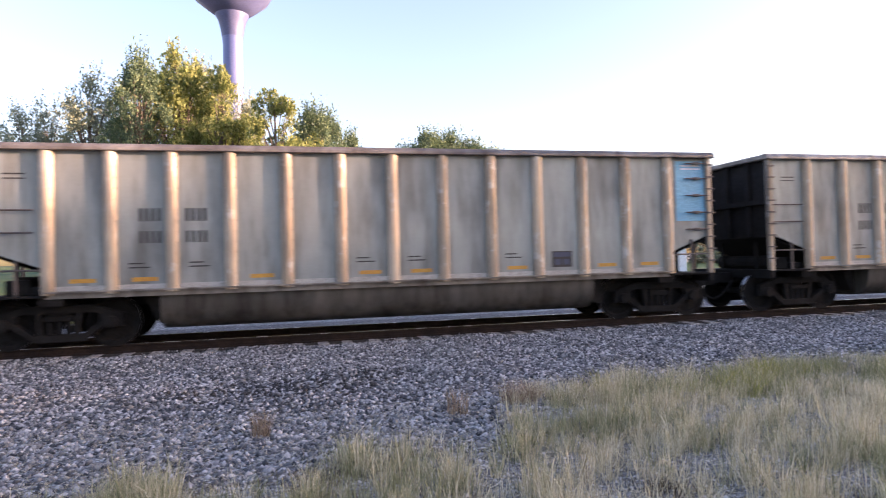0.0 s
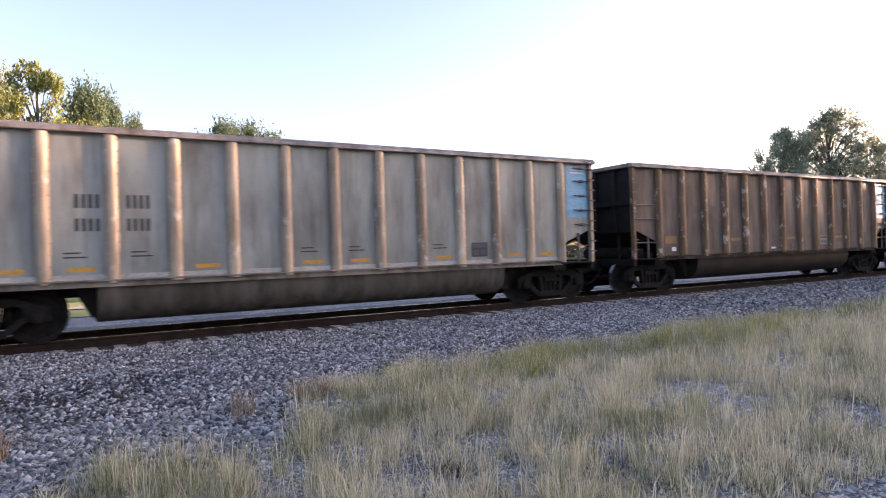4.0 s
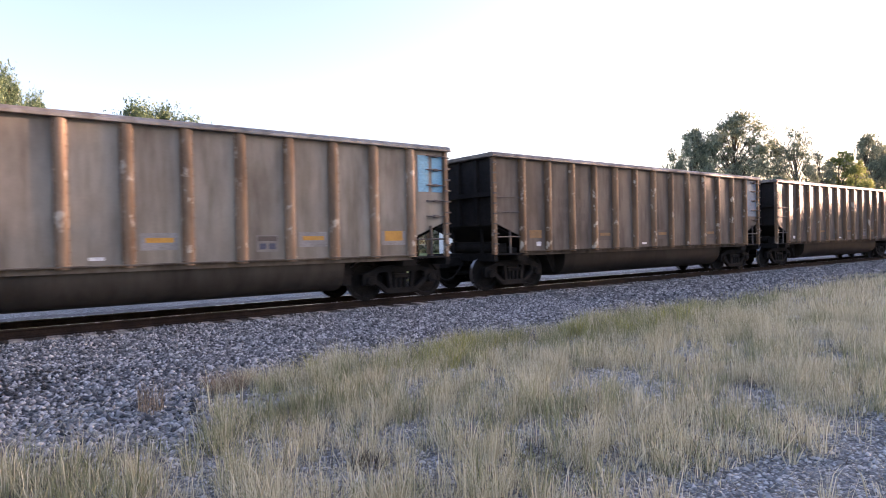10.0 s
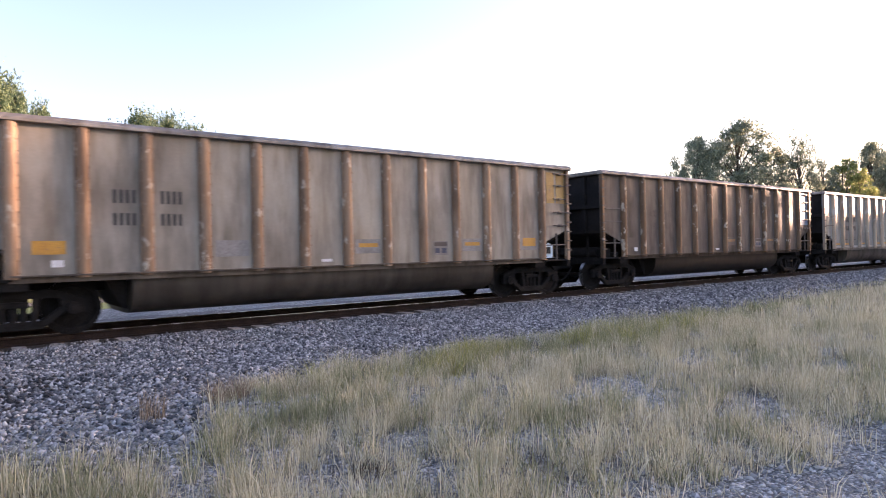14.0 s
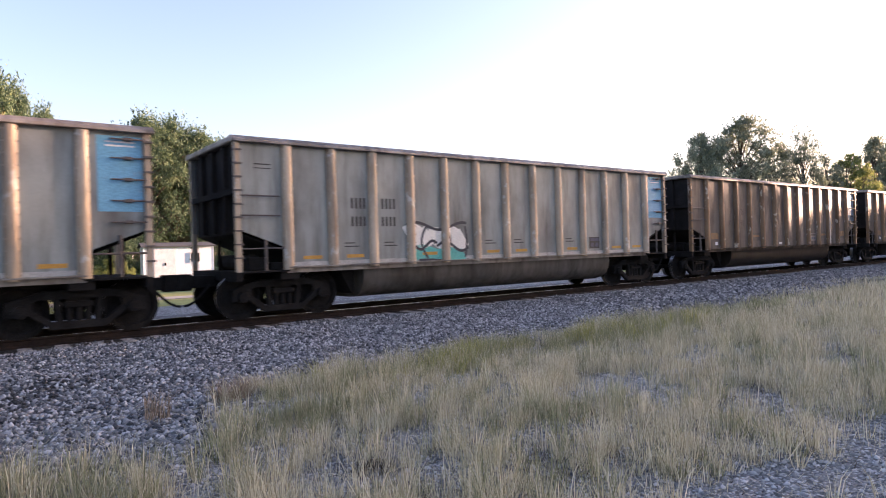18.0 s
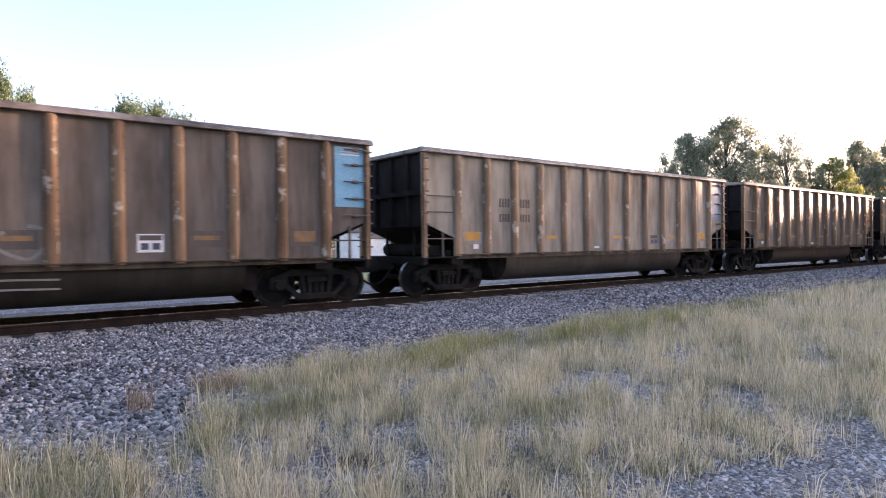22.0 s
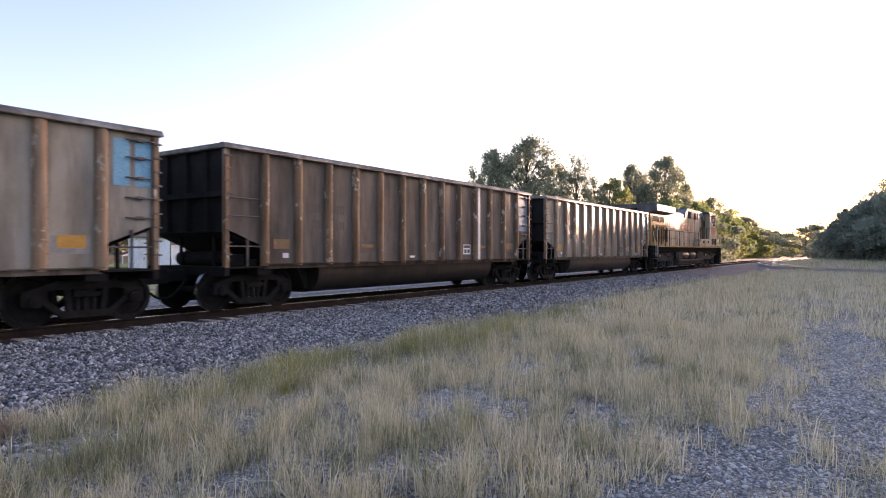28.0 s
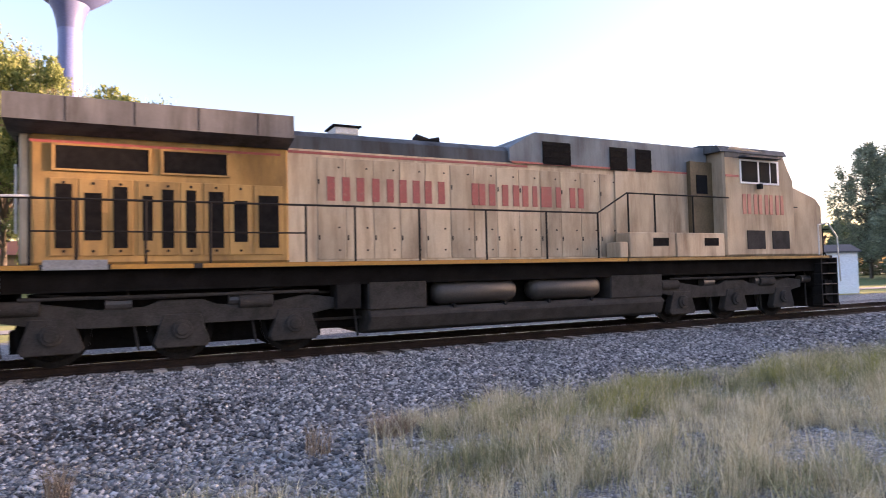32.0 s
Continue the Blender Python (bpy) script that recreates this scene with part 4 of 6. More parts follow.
# ---------- buildings and the water tower ----------
def shed(az, d, width, depth, eave, ridge, turn=0.0, door=True, label="white-painted wooden garden shed with a shallow gable roof", window=True):
    x, y = polar(az, d)
    t = thing("shed", label, "shed", "white sheds beyond the line")
    w, q = width / 2, depth / 2
    bm = bmesh.new()
    prism(bm, [(-q, -0.4), (q, -0.4), (q, eave), (0, ridge), (-q, eave)], -w, w, "x")
    part("wall", bm, M_SIDING, t)
    for s in (-1, 1):
        bm = bmesh.new()
        prism(bm, [(0, ridge + 0.02), (0, ridge + 0.10), (s * (q + 0.2), eave - 0.02), (s * (q + 0.2), eave - 0.10)], -w - 0.15, w + 0.15, "x")
        part("roof", bm, M_ROOF, t)
    n_boards = int(width / 0.3) if "boards" in label else 1
    board = finish(box(bmesh.new(), -0.02, 0.02, -q - 0.02, -q - 0.002, 0, eave - 0.05), "batten", M_SIDING)
    for k in range(n_boards + 1):
        part("batten", board, None, t).location.x = -w + width * k / n_boards
    if door:
        dr = part("door", box(bmesh.new(), -w * 0.72, -w * 0.1, -q - 0.05, -q - 0.024, 0.05, eave - 0.25), M_TRIM, t, "white double door")
        part("handle", box(bmesh.new(), -w * 0.42, -w * 0.38, -q - 0.08, -q - 0.05, 0.9, 1.1), M_STEEL, dr)
    if window:
        wd = part("window", box(bmesh.new(), w * 0.3, w * 0.62, -q - 0.055, -q - 0.024, eave * 0.45, eave * 0.78), M_TRIM, t)
        part("pane", box(bmesh.new(), w * 0.34, w * 0.58, -q - 0.062, -q - 0.056, eave * 0.48, eave * 0.75), M_GLASS, wd)
    t.location = (x, y, float(land(x, y)))
    t.rotation_euler = (0, 0, radians(turn))
    return t


shed(14.6, 52, 4.8, 3.2, 2.34, 2.52, -8)
shed(30.5, 56, 2.6, 3.4, 2.7, 3.35, -24, label="tall white shed with upright siding boards", window=False)
shed(33.2, 57, 2.3, 3.0, 2.2, 2.75, -26, False, "low white lean-to shed with upright boards", False)
shed(39.5, 60, 3.4, 3.2, 2.5, 3.1, -30, False, "white shed in warm evening light")
shed(46.0, 62, 4.0, 3.2, 2.4, 3.0, -34, True, "white shed with a door, half hidden by the train")
shed(56.5, 44, 2.3, 2.6, 2.45, 2.75, -40, False, "pale blue-white shed with a grey gable roof by the road", False)


def house(x, y, turn):
    t = thing("house", "blue-grey house with a dark gable roof and white trim", "house")
    bm = bmesh.new()
    prism(bm, [(-4, -0.6), (4, -0.6), (4, 2.6), (0, 5.0), (-4, 2.6)], -6, 6, "y")
    part("wall", bm, M_HOUSE, t)
    for s in (-1, 1):
        bm = bmesh.new()
        prism(bm, [(0, 5.02), (0, 5.2), (s * 4.5, 2.45), (s * 4.5, 2.28)], -6.4, 6.4, "y")
        part("roof", bm, M_ROOF, t)
        bm = bmesh.new()
        prism(bm, [(0, 5.22), (0, 4.95), (s * 4.5, 2.2), (s * 4.5, 2.48)], -6.47, -6.41, "y")
        part("barge_board", bm, M_TRIM, t, "white board along the gable")
    for px in (-2.3, 0.6):
        w = part("window", box(bmesh.new(), px, px + 1.3, -6.06, -6.01, 0.9, 2.1), M_TRIM, t)
        part("pane", box(bmesh.new(), px + 0.1, px + 1.2, -6.08, -6.065, 1.0, 2.0), M_GLASS, w)
    t.location, t.rotation_euler = (x, y, float(land(x, y))), (0, 0, radians(turn))
    return t


house(*polar(2.4, 94), 0)
h2 = thing("house", "low brown house with a red-orange roof behind the trees", "house")
part("wall", box(bmesh.new(), -6, 6, -4, 4, -0.6, 2.4), M_FENCE, h2)
bm = bmesh.new()
prism(bm, [(-4.5, 2.3), (4.5, 2.3), (0, 3.9)], -6.4, 6.4, "x")
part("roof", bm, M_ROOFRED, h2, "red-orange shingle roof")
h2.location = (*polar(-6.0, 80), float(land(*polar(-6.0, 80))))

fence = thing("fence", "weathered board fence with pale posts round the lawn", "fence")
post_mesh = finish(box(bmesh.new(), -0.07, 0.07, -0.07, 0.07, -0.2, 1.15), "post", M_TRIM, 0.01)
board_mesh = finish(box(bmesh.new(), 0.0, 2.4, 0.05, 0.08, 0.15, 1.0), "board", M_FENCE)
for k in range(26):
    x = -16 + 2.4 * k
    for nm, me in (("post", post_mesh), ("board", board_mesh)):
        part(nm, me, None, fence).location = (x, 76, float(land(x, 76)))

tower = thing("water_tower", "tall lavender-painted single-column steel water tower", "water tower")
tx, ty = polar(-4.45, 122)
bm = bmesh.new()
lathe(bm, [(3.6, 3.2), (2.4, 7), (1.8, 11), (1.75, 43.5), (1.85, 45.2)], 32, "z")
part("column", bm, M_TOWER, tower, smooth=True)
bm = bmesh.new()
lathe(bm, [(1.86, 45.1), (2.05, 46.4), (2.5, 48.2), (2.95, 49.0), (3.0, 49.3)], 32, "z")
part("collar", bm, M_COLLAR, tower, "darker flared collar under the tank", smooth=True)
bm = bmesh.new()
lathe(bm, [(2.9, 49.2), (4.4, 50.3), (6.5, 52.0), (7.7, 54.0), (8.0, 56.5), (7.3, 59.5), (5.0, 61.8), (2.0, 62.8), (0.3, 63.0)], 40, "z")
part("tank", bm, M_COLLAR, tower, "slate-blue underside of the tank", smooth=True)
tower.location = (tx, ty, -1.3)

# ---------- the spur that swings away ----------
spur = tagged(new("spur_track"), "rusty spur track curving away from the main line", "railway track", kind="structure")
def spur_line(s):
    """Middle of the spur for s from 0 (far, at the main line) to 1."""
    x = 190 - 146 * s
    return np.array([x, spur_y(x)])
for side in (-0.75, 0.75):
    bm = bmesh.new()
    prev = None
    for k in range(61):
        p, q = spur_line(k / 60), spur_line(min(k / 60 + 0.002, 1.002))
        d = (q - p) / np.linalg.norm(q - p)
        nrm = np.array([-d[1], d[0]])
        c = p + nrm * side
        ring = [bm.verts.new((c[0] + nrm[0] * o, c[1] + nrm[1] * o, z)) for o, z in ((-0.045, -0.05), (-0.045, 0.25), (0.045, 0.25), (0.045, -0.05))]
        if prev:
            for i in range(3):
                bm.faces.new((prev[i], prev[i + 1], ring[i + 1], ring[i]))
        prev = ring
    part("rail", bm, M_SPUR, spur, "weathered rail, paled to hold the sky's shine")

# ---------- coal cars ----------
PITCH = 16.18                     # coupled length of a car
BODY = 14.65                      # length of its body
HALF = BODY / 2
RIBS = [1.12 + 1.036 * k for k in range(13)]


def lx(d):
    """Place along the car, from the end of its body."""
    return d - HALF


def both(name, make, material, parent, label="", **kw):
    """The same part on both long sides."""
    near = finish(make(-1), name, material, **kw)
    far = finish(make(1), name, material, **kw)
    part(name, near, None, parent, label)
    part(name, far, None, parent, label)


def wheelset_mesh(r, gauge=0.755):
    bm = bmesh.new()
    for s in (-1, 1):
        prof = [(0.09, -0.07), (r * 0.42, -0.05), (r * 0.8, -0.02), (r * 0.86, -0.065), (r, -0.065), (r - 0.004, 0.045), (r + 0.025, 0.05), (r + 0.025, 0.075), (r * 0.86, 0.075), (r * 0.8, 0.03), (r * 0.4, 0.06), (0.09, 0.07)]
        prof = [(a, s * gauge - s * b * -1 if s < 0 else s * gauge - b) for a, b in prof]
        lathe(bm, prof, 28, "y")
    tube(bm, (0, -1.02, 0), (0, 1.02, 0), 0.075, sides=12)
    me = finish(bm, "wheelset", M_WHEEL, smooth=True)
    me.materials.append(M_TREAD)
    for f in me.polygons:
        if abs(f.normal.y) < 0.3 and math.hypot(f.center.x, f.center.z) > 0.97 * r - 0.012:
            f.material_index = 1
    return me


WHEEL_R = 0.46
WHEELSET = wheelset_mesh(WHEEL_R)


def frame_mesh(s):
    """Cast truck side frame with its two windows, springs and bearing ends."""
    bm = bmesh.new()
    y0, y1 = s * 0.93, s * 1.06
    prism(bm, [(-1.1, 0.52), (-1.1, 0.62), (-0.55, 0.80), (0.55, 0.80), (1.1, 0.62), (1.1, 0.52), (0.6, 0.66), (-0.6, 0.66)], y0, y1)
    for d in (-1, 1):
        prism(bm, [(d * 0.98, 0.56), (d * 0.80, 0.56), (d * 0.30, 0.18), (d * 0.44, 0.14)], y0, y1)
        prism(bm, [(d * 0.40, 0.7), (d * 0.30, 0.7), (d * 0.24, 0.2), (d * 0.34, 0.2)], y0, y1)
        prism(bm, [(d * 1.1, 0.36), (d * 1.1, 0.62), (d * 0.68, 0.62), (d * 0.72, 0.40)], y0, y1)
        tube(bm, (d * 0.889, s * 0.9, 0.46), (d * 0.889, s * 1.13, 0.46), 0.115, sides=14)
        tube(bm, (d * 0.889, s * 1.13, 0.46), (d * 0.889, s * 1.15, 0.46), 0.07, sides=10)
    prism(bm, [(-0.46, 0.12), (0.46, 0.12), (0.40, 0.26), (-0.40, 0.26)], y0, y1)
    for d in (-0.15, 0.0, 0.15):
        tube(bm, (d, s * 0.98, 0.26), (d, s * 0.98, 0.50), 0.06, sides=10)
    box(bm, -0.24, 0.24, min(y0, y1 * 1.02), max(y0, y1 * 1.02), 0.50, 0.60)
    return finish(bm, "side_frame", M_STEEL, 0.012)


FRAMES = [frame_mesh(s) for s in (-1, 1)]
BOLSTER = finish(box(box(bmesh.new(), -0.2, 0.2, -1.0, 1.0, 0.50, 0.72), -0.35, 0.35, -0.3, 0.3, 0.72, 0.80), "truck", M_STEEL, 0.02)


def truck(parent, x):
    t = part("truck", BOLSTER, None, parent, "sooty cast-steel two-axle truck")
    t.location.x = x
    for f in FRAMES:
        part("side_frame", f, None, t)
    for d in (-0.889, 0.889):
        w = part("wheelset", WHEELSET, None, t)
        w.location = (d, 0, WHEEL_R)
    return t


def side_outline():
    return [(lx(0), 1.87), (lx(0), 3.62), (lx(BODY), 3.62), (lx(BODY), 1.87), (lx(13.55), 1.45), (lx(13.55), 1.0), (lx(1.1), 1.0), (lx(1.1), 1.45)]


POST_RUNG = [finish(box(bmesh.new(), -0.085, 0.085, min(y * 1.52, y * 1.56), max(y * 1.52, y * 1.56), 0, 0.035), "post_rung", M_RUNG) for y in (-1, 1)]
CAR_LABEL = {
    "silver": "bare aluminium rotary coal gondola, fairly clean silver-grey, on the moving train",
    "grey": "dust-dulled grey-brown coal gondola with rusty ribs, on the moving train",
    "brown": "grimy dark brown coal gondola with rust-stained ribs, on the moving train",
}


def coal_car(tone):
    car = thing("coal_car", CAR_LABEL[tone], "railway car", "cars of the coal train")
    both("side_sheet", lambda s: prism(bmesh.new(), side_outline(), s * 1.40, s * 1.43), SHEET[tone], car)
    rib = []
    for s in (-1, 1):
        bm = bmesh.new()
        prism(bm, [(-0.115, s * 1.43), (-0.105, s * 1.485), (-0.075, s * 1.53), (-0.03, s * 1.55), (0.03, s * 1.55), (0.075, s * 1.53), (0.105, s * 1.485), (0.115, s * 1.43)], 1.0, 3.585, "z")
        if s < 0:
            for k in range(13):
                for x, y in ((-0.098, -1.50), (0.098, -1.50)):
                    z = 1.1 + 0.2 * k
                    box(bm, x - 0.012, x + 0.012, y - 0.014, y + 0.012, z - 0.014, z + 0.014)
        rib.append(finish(bm, "rib", RIB[tone], smooth=True))
    for d in RIBS:
        for me in rib:
            part("rib", me, None, car).location.x = lx(d)
    both("top_chord", lambda s: prism(bmesh.new(), [(s * 1.37, 3.585), (s * 1.585, 3.585), (s * 1.585, 3.64), (s * 1.52, 3.712), (s * 1.37, 3.712)], lx(-0.06), lx(BODY + 0.06), "x"), CHORD[tone], car, bevel=0.008)
    both("side_sill", lambda s: prism(bmesh.new(), [(s * 1.435, 1.06), (s * 1.57, 1.06), (s * 1.57, 1.035), (s * 1.46, 1.03), (s * 1.46, 0.93), (s * 1.435, 0.93)], lx(1.08), lx(13.57), "x"), SILL[tone], car, "thin lower sill, paled on silver cars as if sky-lit")
    posts = [finish(prism(bmesh.new(), [(-0.055, s * 1.40), (0.055, s * 1.40), (0.055, s * 1.52), (-0.055, s * 1.52)], 0.98, 3.585, "z"), "corner_post", RIB[tone], 0.01) for s in (-1, 1)]
    for end in (-1, 1):
        for me in posts:
            part("corner_post", me, None, car).location.x = end * (HALF - 0.055)
        e = end * HALF
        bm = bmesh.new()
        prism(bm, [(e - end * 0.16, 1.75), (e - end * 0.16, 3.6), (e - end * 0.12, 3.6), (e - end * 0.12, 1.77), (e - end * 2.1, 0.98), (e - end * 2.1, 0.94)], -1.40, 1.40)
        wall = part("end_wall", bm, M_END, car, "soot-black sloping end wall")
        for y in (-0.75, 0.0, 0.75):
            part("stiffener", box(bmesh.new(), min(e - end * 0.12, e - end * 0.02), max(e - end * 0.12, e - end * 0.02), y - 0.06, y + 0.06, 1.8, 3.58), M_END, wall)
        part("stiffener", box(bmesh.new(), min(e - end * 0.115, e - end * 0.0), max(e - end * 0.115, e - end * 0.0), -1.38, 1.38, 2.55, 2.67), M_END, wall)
        part("end_chord", box(bmesh.new(), min(e + end * 0.06, e - end * 0.16), max(e + end * 0.06, e - end * 0.16), -1.365, 1.365, 3.59, 3.705), CHORD[tone], car, bevel=0.02)
        part("end_platform", box(box(bmesh.new(), min(e, e - end * 1.12), max(e, e - end * 1.12), -1.5, 1.5, 0.96, 1.0), min(e, e - end * 0.12), max(e, e - end * 0.12), -1.5, 1.5, 0.80, 0.96), M_STEEL, car, "grimy steel end platform")
        for y in (-0.62, 0.62):
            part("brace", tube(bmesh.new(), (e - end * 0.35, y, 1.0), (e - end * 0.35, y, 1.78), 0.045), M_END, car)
        bm = bmesh.new()
        box(bm, min(e - end * 0.3, e + end * 0.60), max(e - end * 0.3, e + end * 0.60), -0.12, 0.12, 0.66, 0.92)
        box(bm, min(e + end * 0.48, e + end * 0.765), max(e + end * 0.48, e + end * 0.765), -0.17, 0.17, 0.62, 0.96)
        part("coupler", bm, M_STEEL, car, bevel=0.02)
        bm = bmesh.new()
        pts = [Vector((e + end * (0.2 + 0.09 * k), -0.42, 0.74 - 0.42 * math.sin(k / 6 * math.pi / 2))) for k in range(7)]
        ring = None
        for k, p in enumerate(pts):
            d = (pts[min(k + 1, 6)] - pts[max(k - 1, 0)]).normalized()
            u = Vector((0, 1, 0))
            w = d.cross(u)
            loop = [bm.verts.new(p + (u * math.cos(a * math.pi / 3) + w * math.sin(a * math.pi / 3)) * 0.028) for a in range(6)]
            if ring:
                for a in range(6):
                    bm.faces.new((ring[a], ring[(a + 1) % 6], loop[(a + 1) % 6], loop[a]))
            ring = loop
        part("air_hose", bm, M_STEEL, car, "hanging rubber air hose")
        # rungs down the corner post, grab irons, ladder
        for me in POST_RUNG:
            for k in range(9):
                part("post_rung", me, None, car).location = (e - end * 0.05, 0, 1.25 + 0.27 * k)
    for z in (2.12, 2.52):
        part("grab_iron", tube(bmesh.new(), (lx(0.10), -1.53, z), (lx(0.92), -1.53, z), 0.016), M_RUNG, car)
    for z in (1.98, 2.36, 2.74, 3.12, 3.46):
        part("rung", tube(bmesh.new(), (lx(13.98), -1.51, z), (lx(14.56), -1.51, z), 0.016), M_RUNG, car)
        part("rung_bracket", box(bmesh.new(), lx(14.20), lx(14.34), -1.535, -1.44, z - 0.03, z + 0.03), M_RUNG, car, bevel=0.01)
    part("handrail", tube(bmesh.new(), (lx(0.05), -1.47, 1.45), (lx(1.1), -1.47, 1.45), 0.018), M_RUNG, car)
    part("handrail", tube(bmesh.new(), (lx(13.6), -1.47, 1.42), (lx(14.6), -1.47, 1.42), 0.018), M_RUNG, car)
    part("upright", tube(bmesh.new(), (lx(14.12), -1.47, 1.0), (lx(14.12), -1.47, 1.75), 0.03), M_RUNG, car)
    part("upright", tube(bmesh.new(), (lx(0.62), -1.47, 1.0), (lx(0.62), -1.47, 1.62), 0.03), M_RUNG, car)
    part("air_tank", tube(bmesh.new(), (lx(0.55), -0.9, 1.17), (lx(0.55), 0.9, 1.17), 0.17, sides=14), M_END, car)
    part("brake_valve", box(box(bmesh.new(), lx(0.35), lx(0.75), -1.2, -0.95, 1.0, 1.28), lx(0.8), lx(1.05), -1.3, -1.05, 1.0, 1.16), M_STEEL, car, bevel=0.02)
    part("center_sill", box(bmesh.new(), lx(0.1), lx(BODY - 0.1), -0.32, 0.32, 0.72, 0.955), M_STEEL, car)
    for d in (1.15, 13.5):
        part("bolster_beam", box(bmesh.new(), lx(d - 0.2), lx(d + 0.2), -1.42, 1.42, 0.80, 0.955), M_STEEL, car)
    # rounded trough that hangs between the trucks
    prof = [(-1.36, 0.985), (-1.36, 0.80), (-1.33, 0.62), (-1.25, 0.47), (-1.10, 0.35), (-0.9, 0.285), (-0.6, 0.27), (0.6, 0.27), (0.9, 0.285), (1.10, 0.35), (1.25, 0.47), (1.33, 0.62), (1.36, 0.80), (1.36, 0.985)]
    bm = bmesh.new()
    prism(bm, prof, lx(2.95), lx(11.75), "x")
    part("trough", bm, TUB[tone], car, "rounded belly trough, dirty and dull, in a darker tone than the sides", smooth=True)
    for d in (2.55, 11.78):
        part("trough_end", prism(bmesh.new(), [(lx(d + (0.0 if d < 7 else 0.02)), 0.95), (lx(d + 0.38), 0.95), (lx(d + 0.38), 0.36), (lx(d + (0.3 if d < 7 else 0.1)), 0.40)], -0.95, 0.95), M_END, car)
    # coal
    xs, ys = np.linspace(lx(0.3), lx(BODY - 0.3), 40), np.linspace(-1.37, 1.37, 9)
    gx, gy = np.meshgrid(xs, ys)
    gz = 3.40 + 0.10 * np.sin(gx * 1.9 + gy) * np.cos(gx * 0.7) + 0.14 * (1 - (gy / 1.37) ** 2) + rng.uniform(-0.05, 0.05, gx.shape)
    i = (np.arange(8)[:, None] * 40 + np.arange(39)).ravel()
    part("coal_load", soup("coal_load", np.stack([gx, gy, gz], -1).reshape(-1, 3), np.stack([i, i + 1, i + 41, i + 40], 1), M_COAL), None, car, "black crushed coal filling the car")
    for d in (1.15, BODY - 1.15):
        truck(car, lx(d))
    return car


plate_cache = {}


def plate(car, name, d0, d1, z0, z1, material, label="", y=-1.434, thick=0.004):
    """A flat marking on the near side of a car."""
    key = (name, round(d1 - d0, 3), round(z1 - z0, 3), material.name, thick)
    if key not in plate_cache:
        plate_cache[key] = finish(box(bmesh.new(), 0, d1 - d0, -thick, 0, 0, z1 - z0), name, material)
    p = part(name, plate_cache[key], None, car, label)
    p.location = (lx(d0), y, z0)
    return p


def ribbon(car, name, pts, width, material, label="", y=-1.438):
    """A sprayed line, as wide as given, through points (along, up) on the near side."""
    pts = np.array(pts, float)
    d = np.gradient(pts, axis=0)
    d /= np.linalg.norm(d, axis=1)[:, None] + 1e-9
    nrm = np.stack([-d[:, 1], d[:, 0]], 1) * width / 2
    a, b = pts + nrm, pts - nrm
    n = len(pts)
    xz = np.concatenate([a, b])
    v = np.stack([xz[:, 0] - HALF, np.full(2 * n, y), xz[:, 1]], 1)
    i = np.arange(n - 1)
    return part(name, soup(name, v, np.stack([i, i + 1, i + 1 + n, i + n], 1), material), None, car, label)


def bay(k):
    """From one rib to the next, inside; bay 0 lies before the first rib."""
    edges = [-0.0] + RIBS + [BODY]
    return edges[k] + 0.14, edges[k + 1] - 0.14


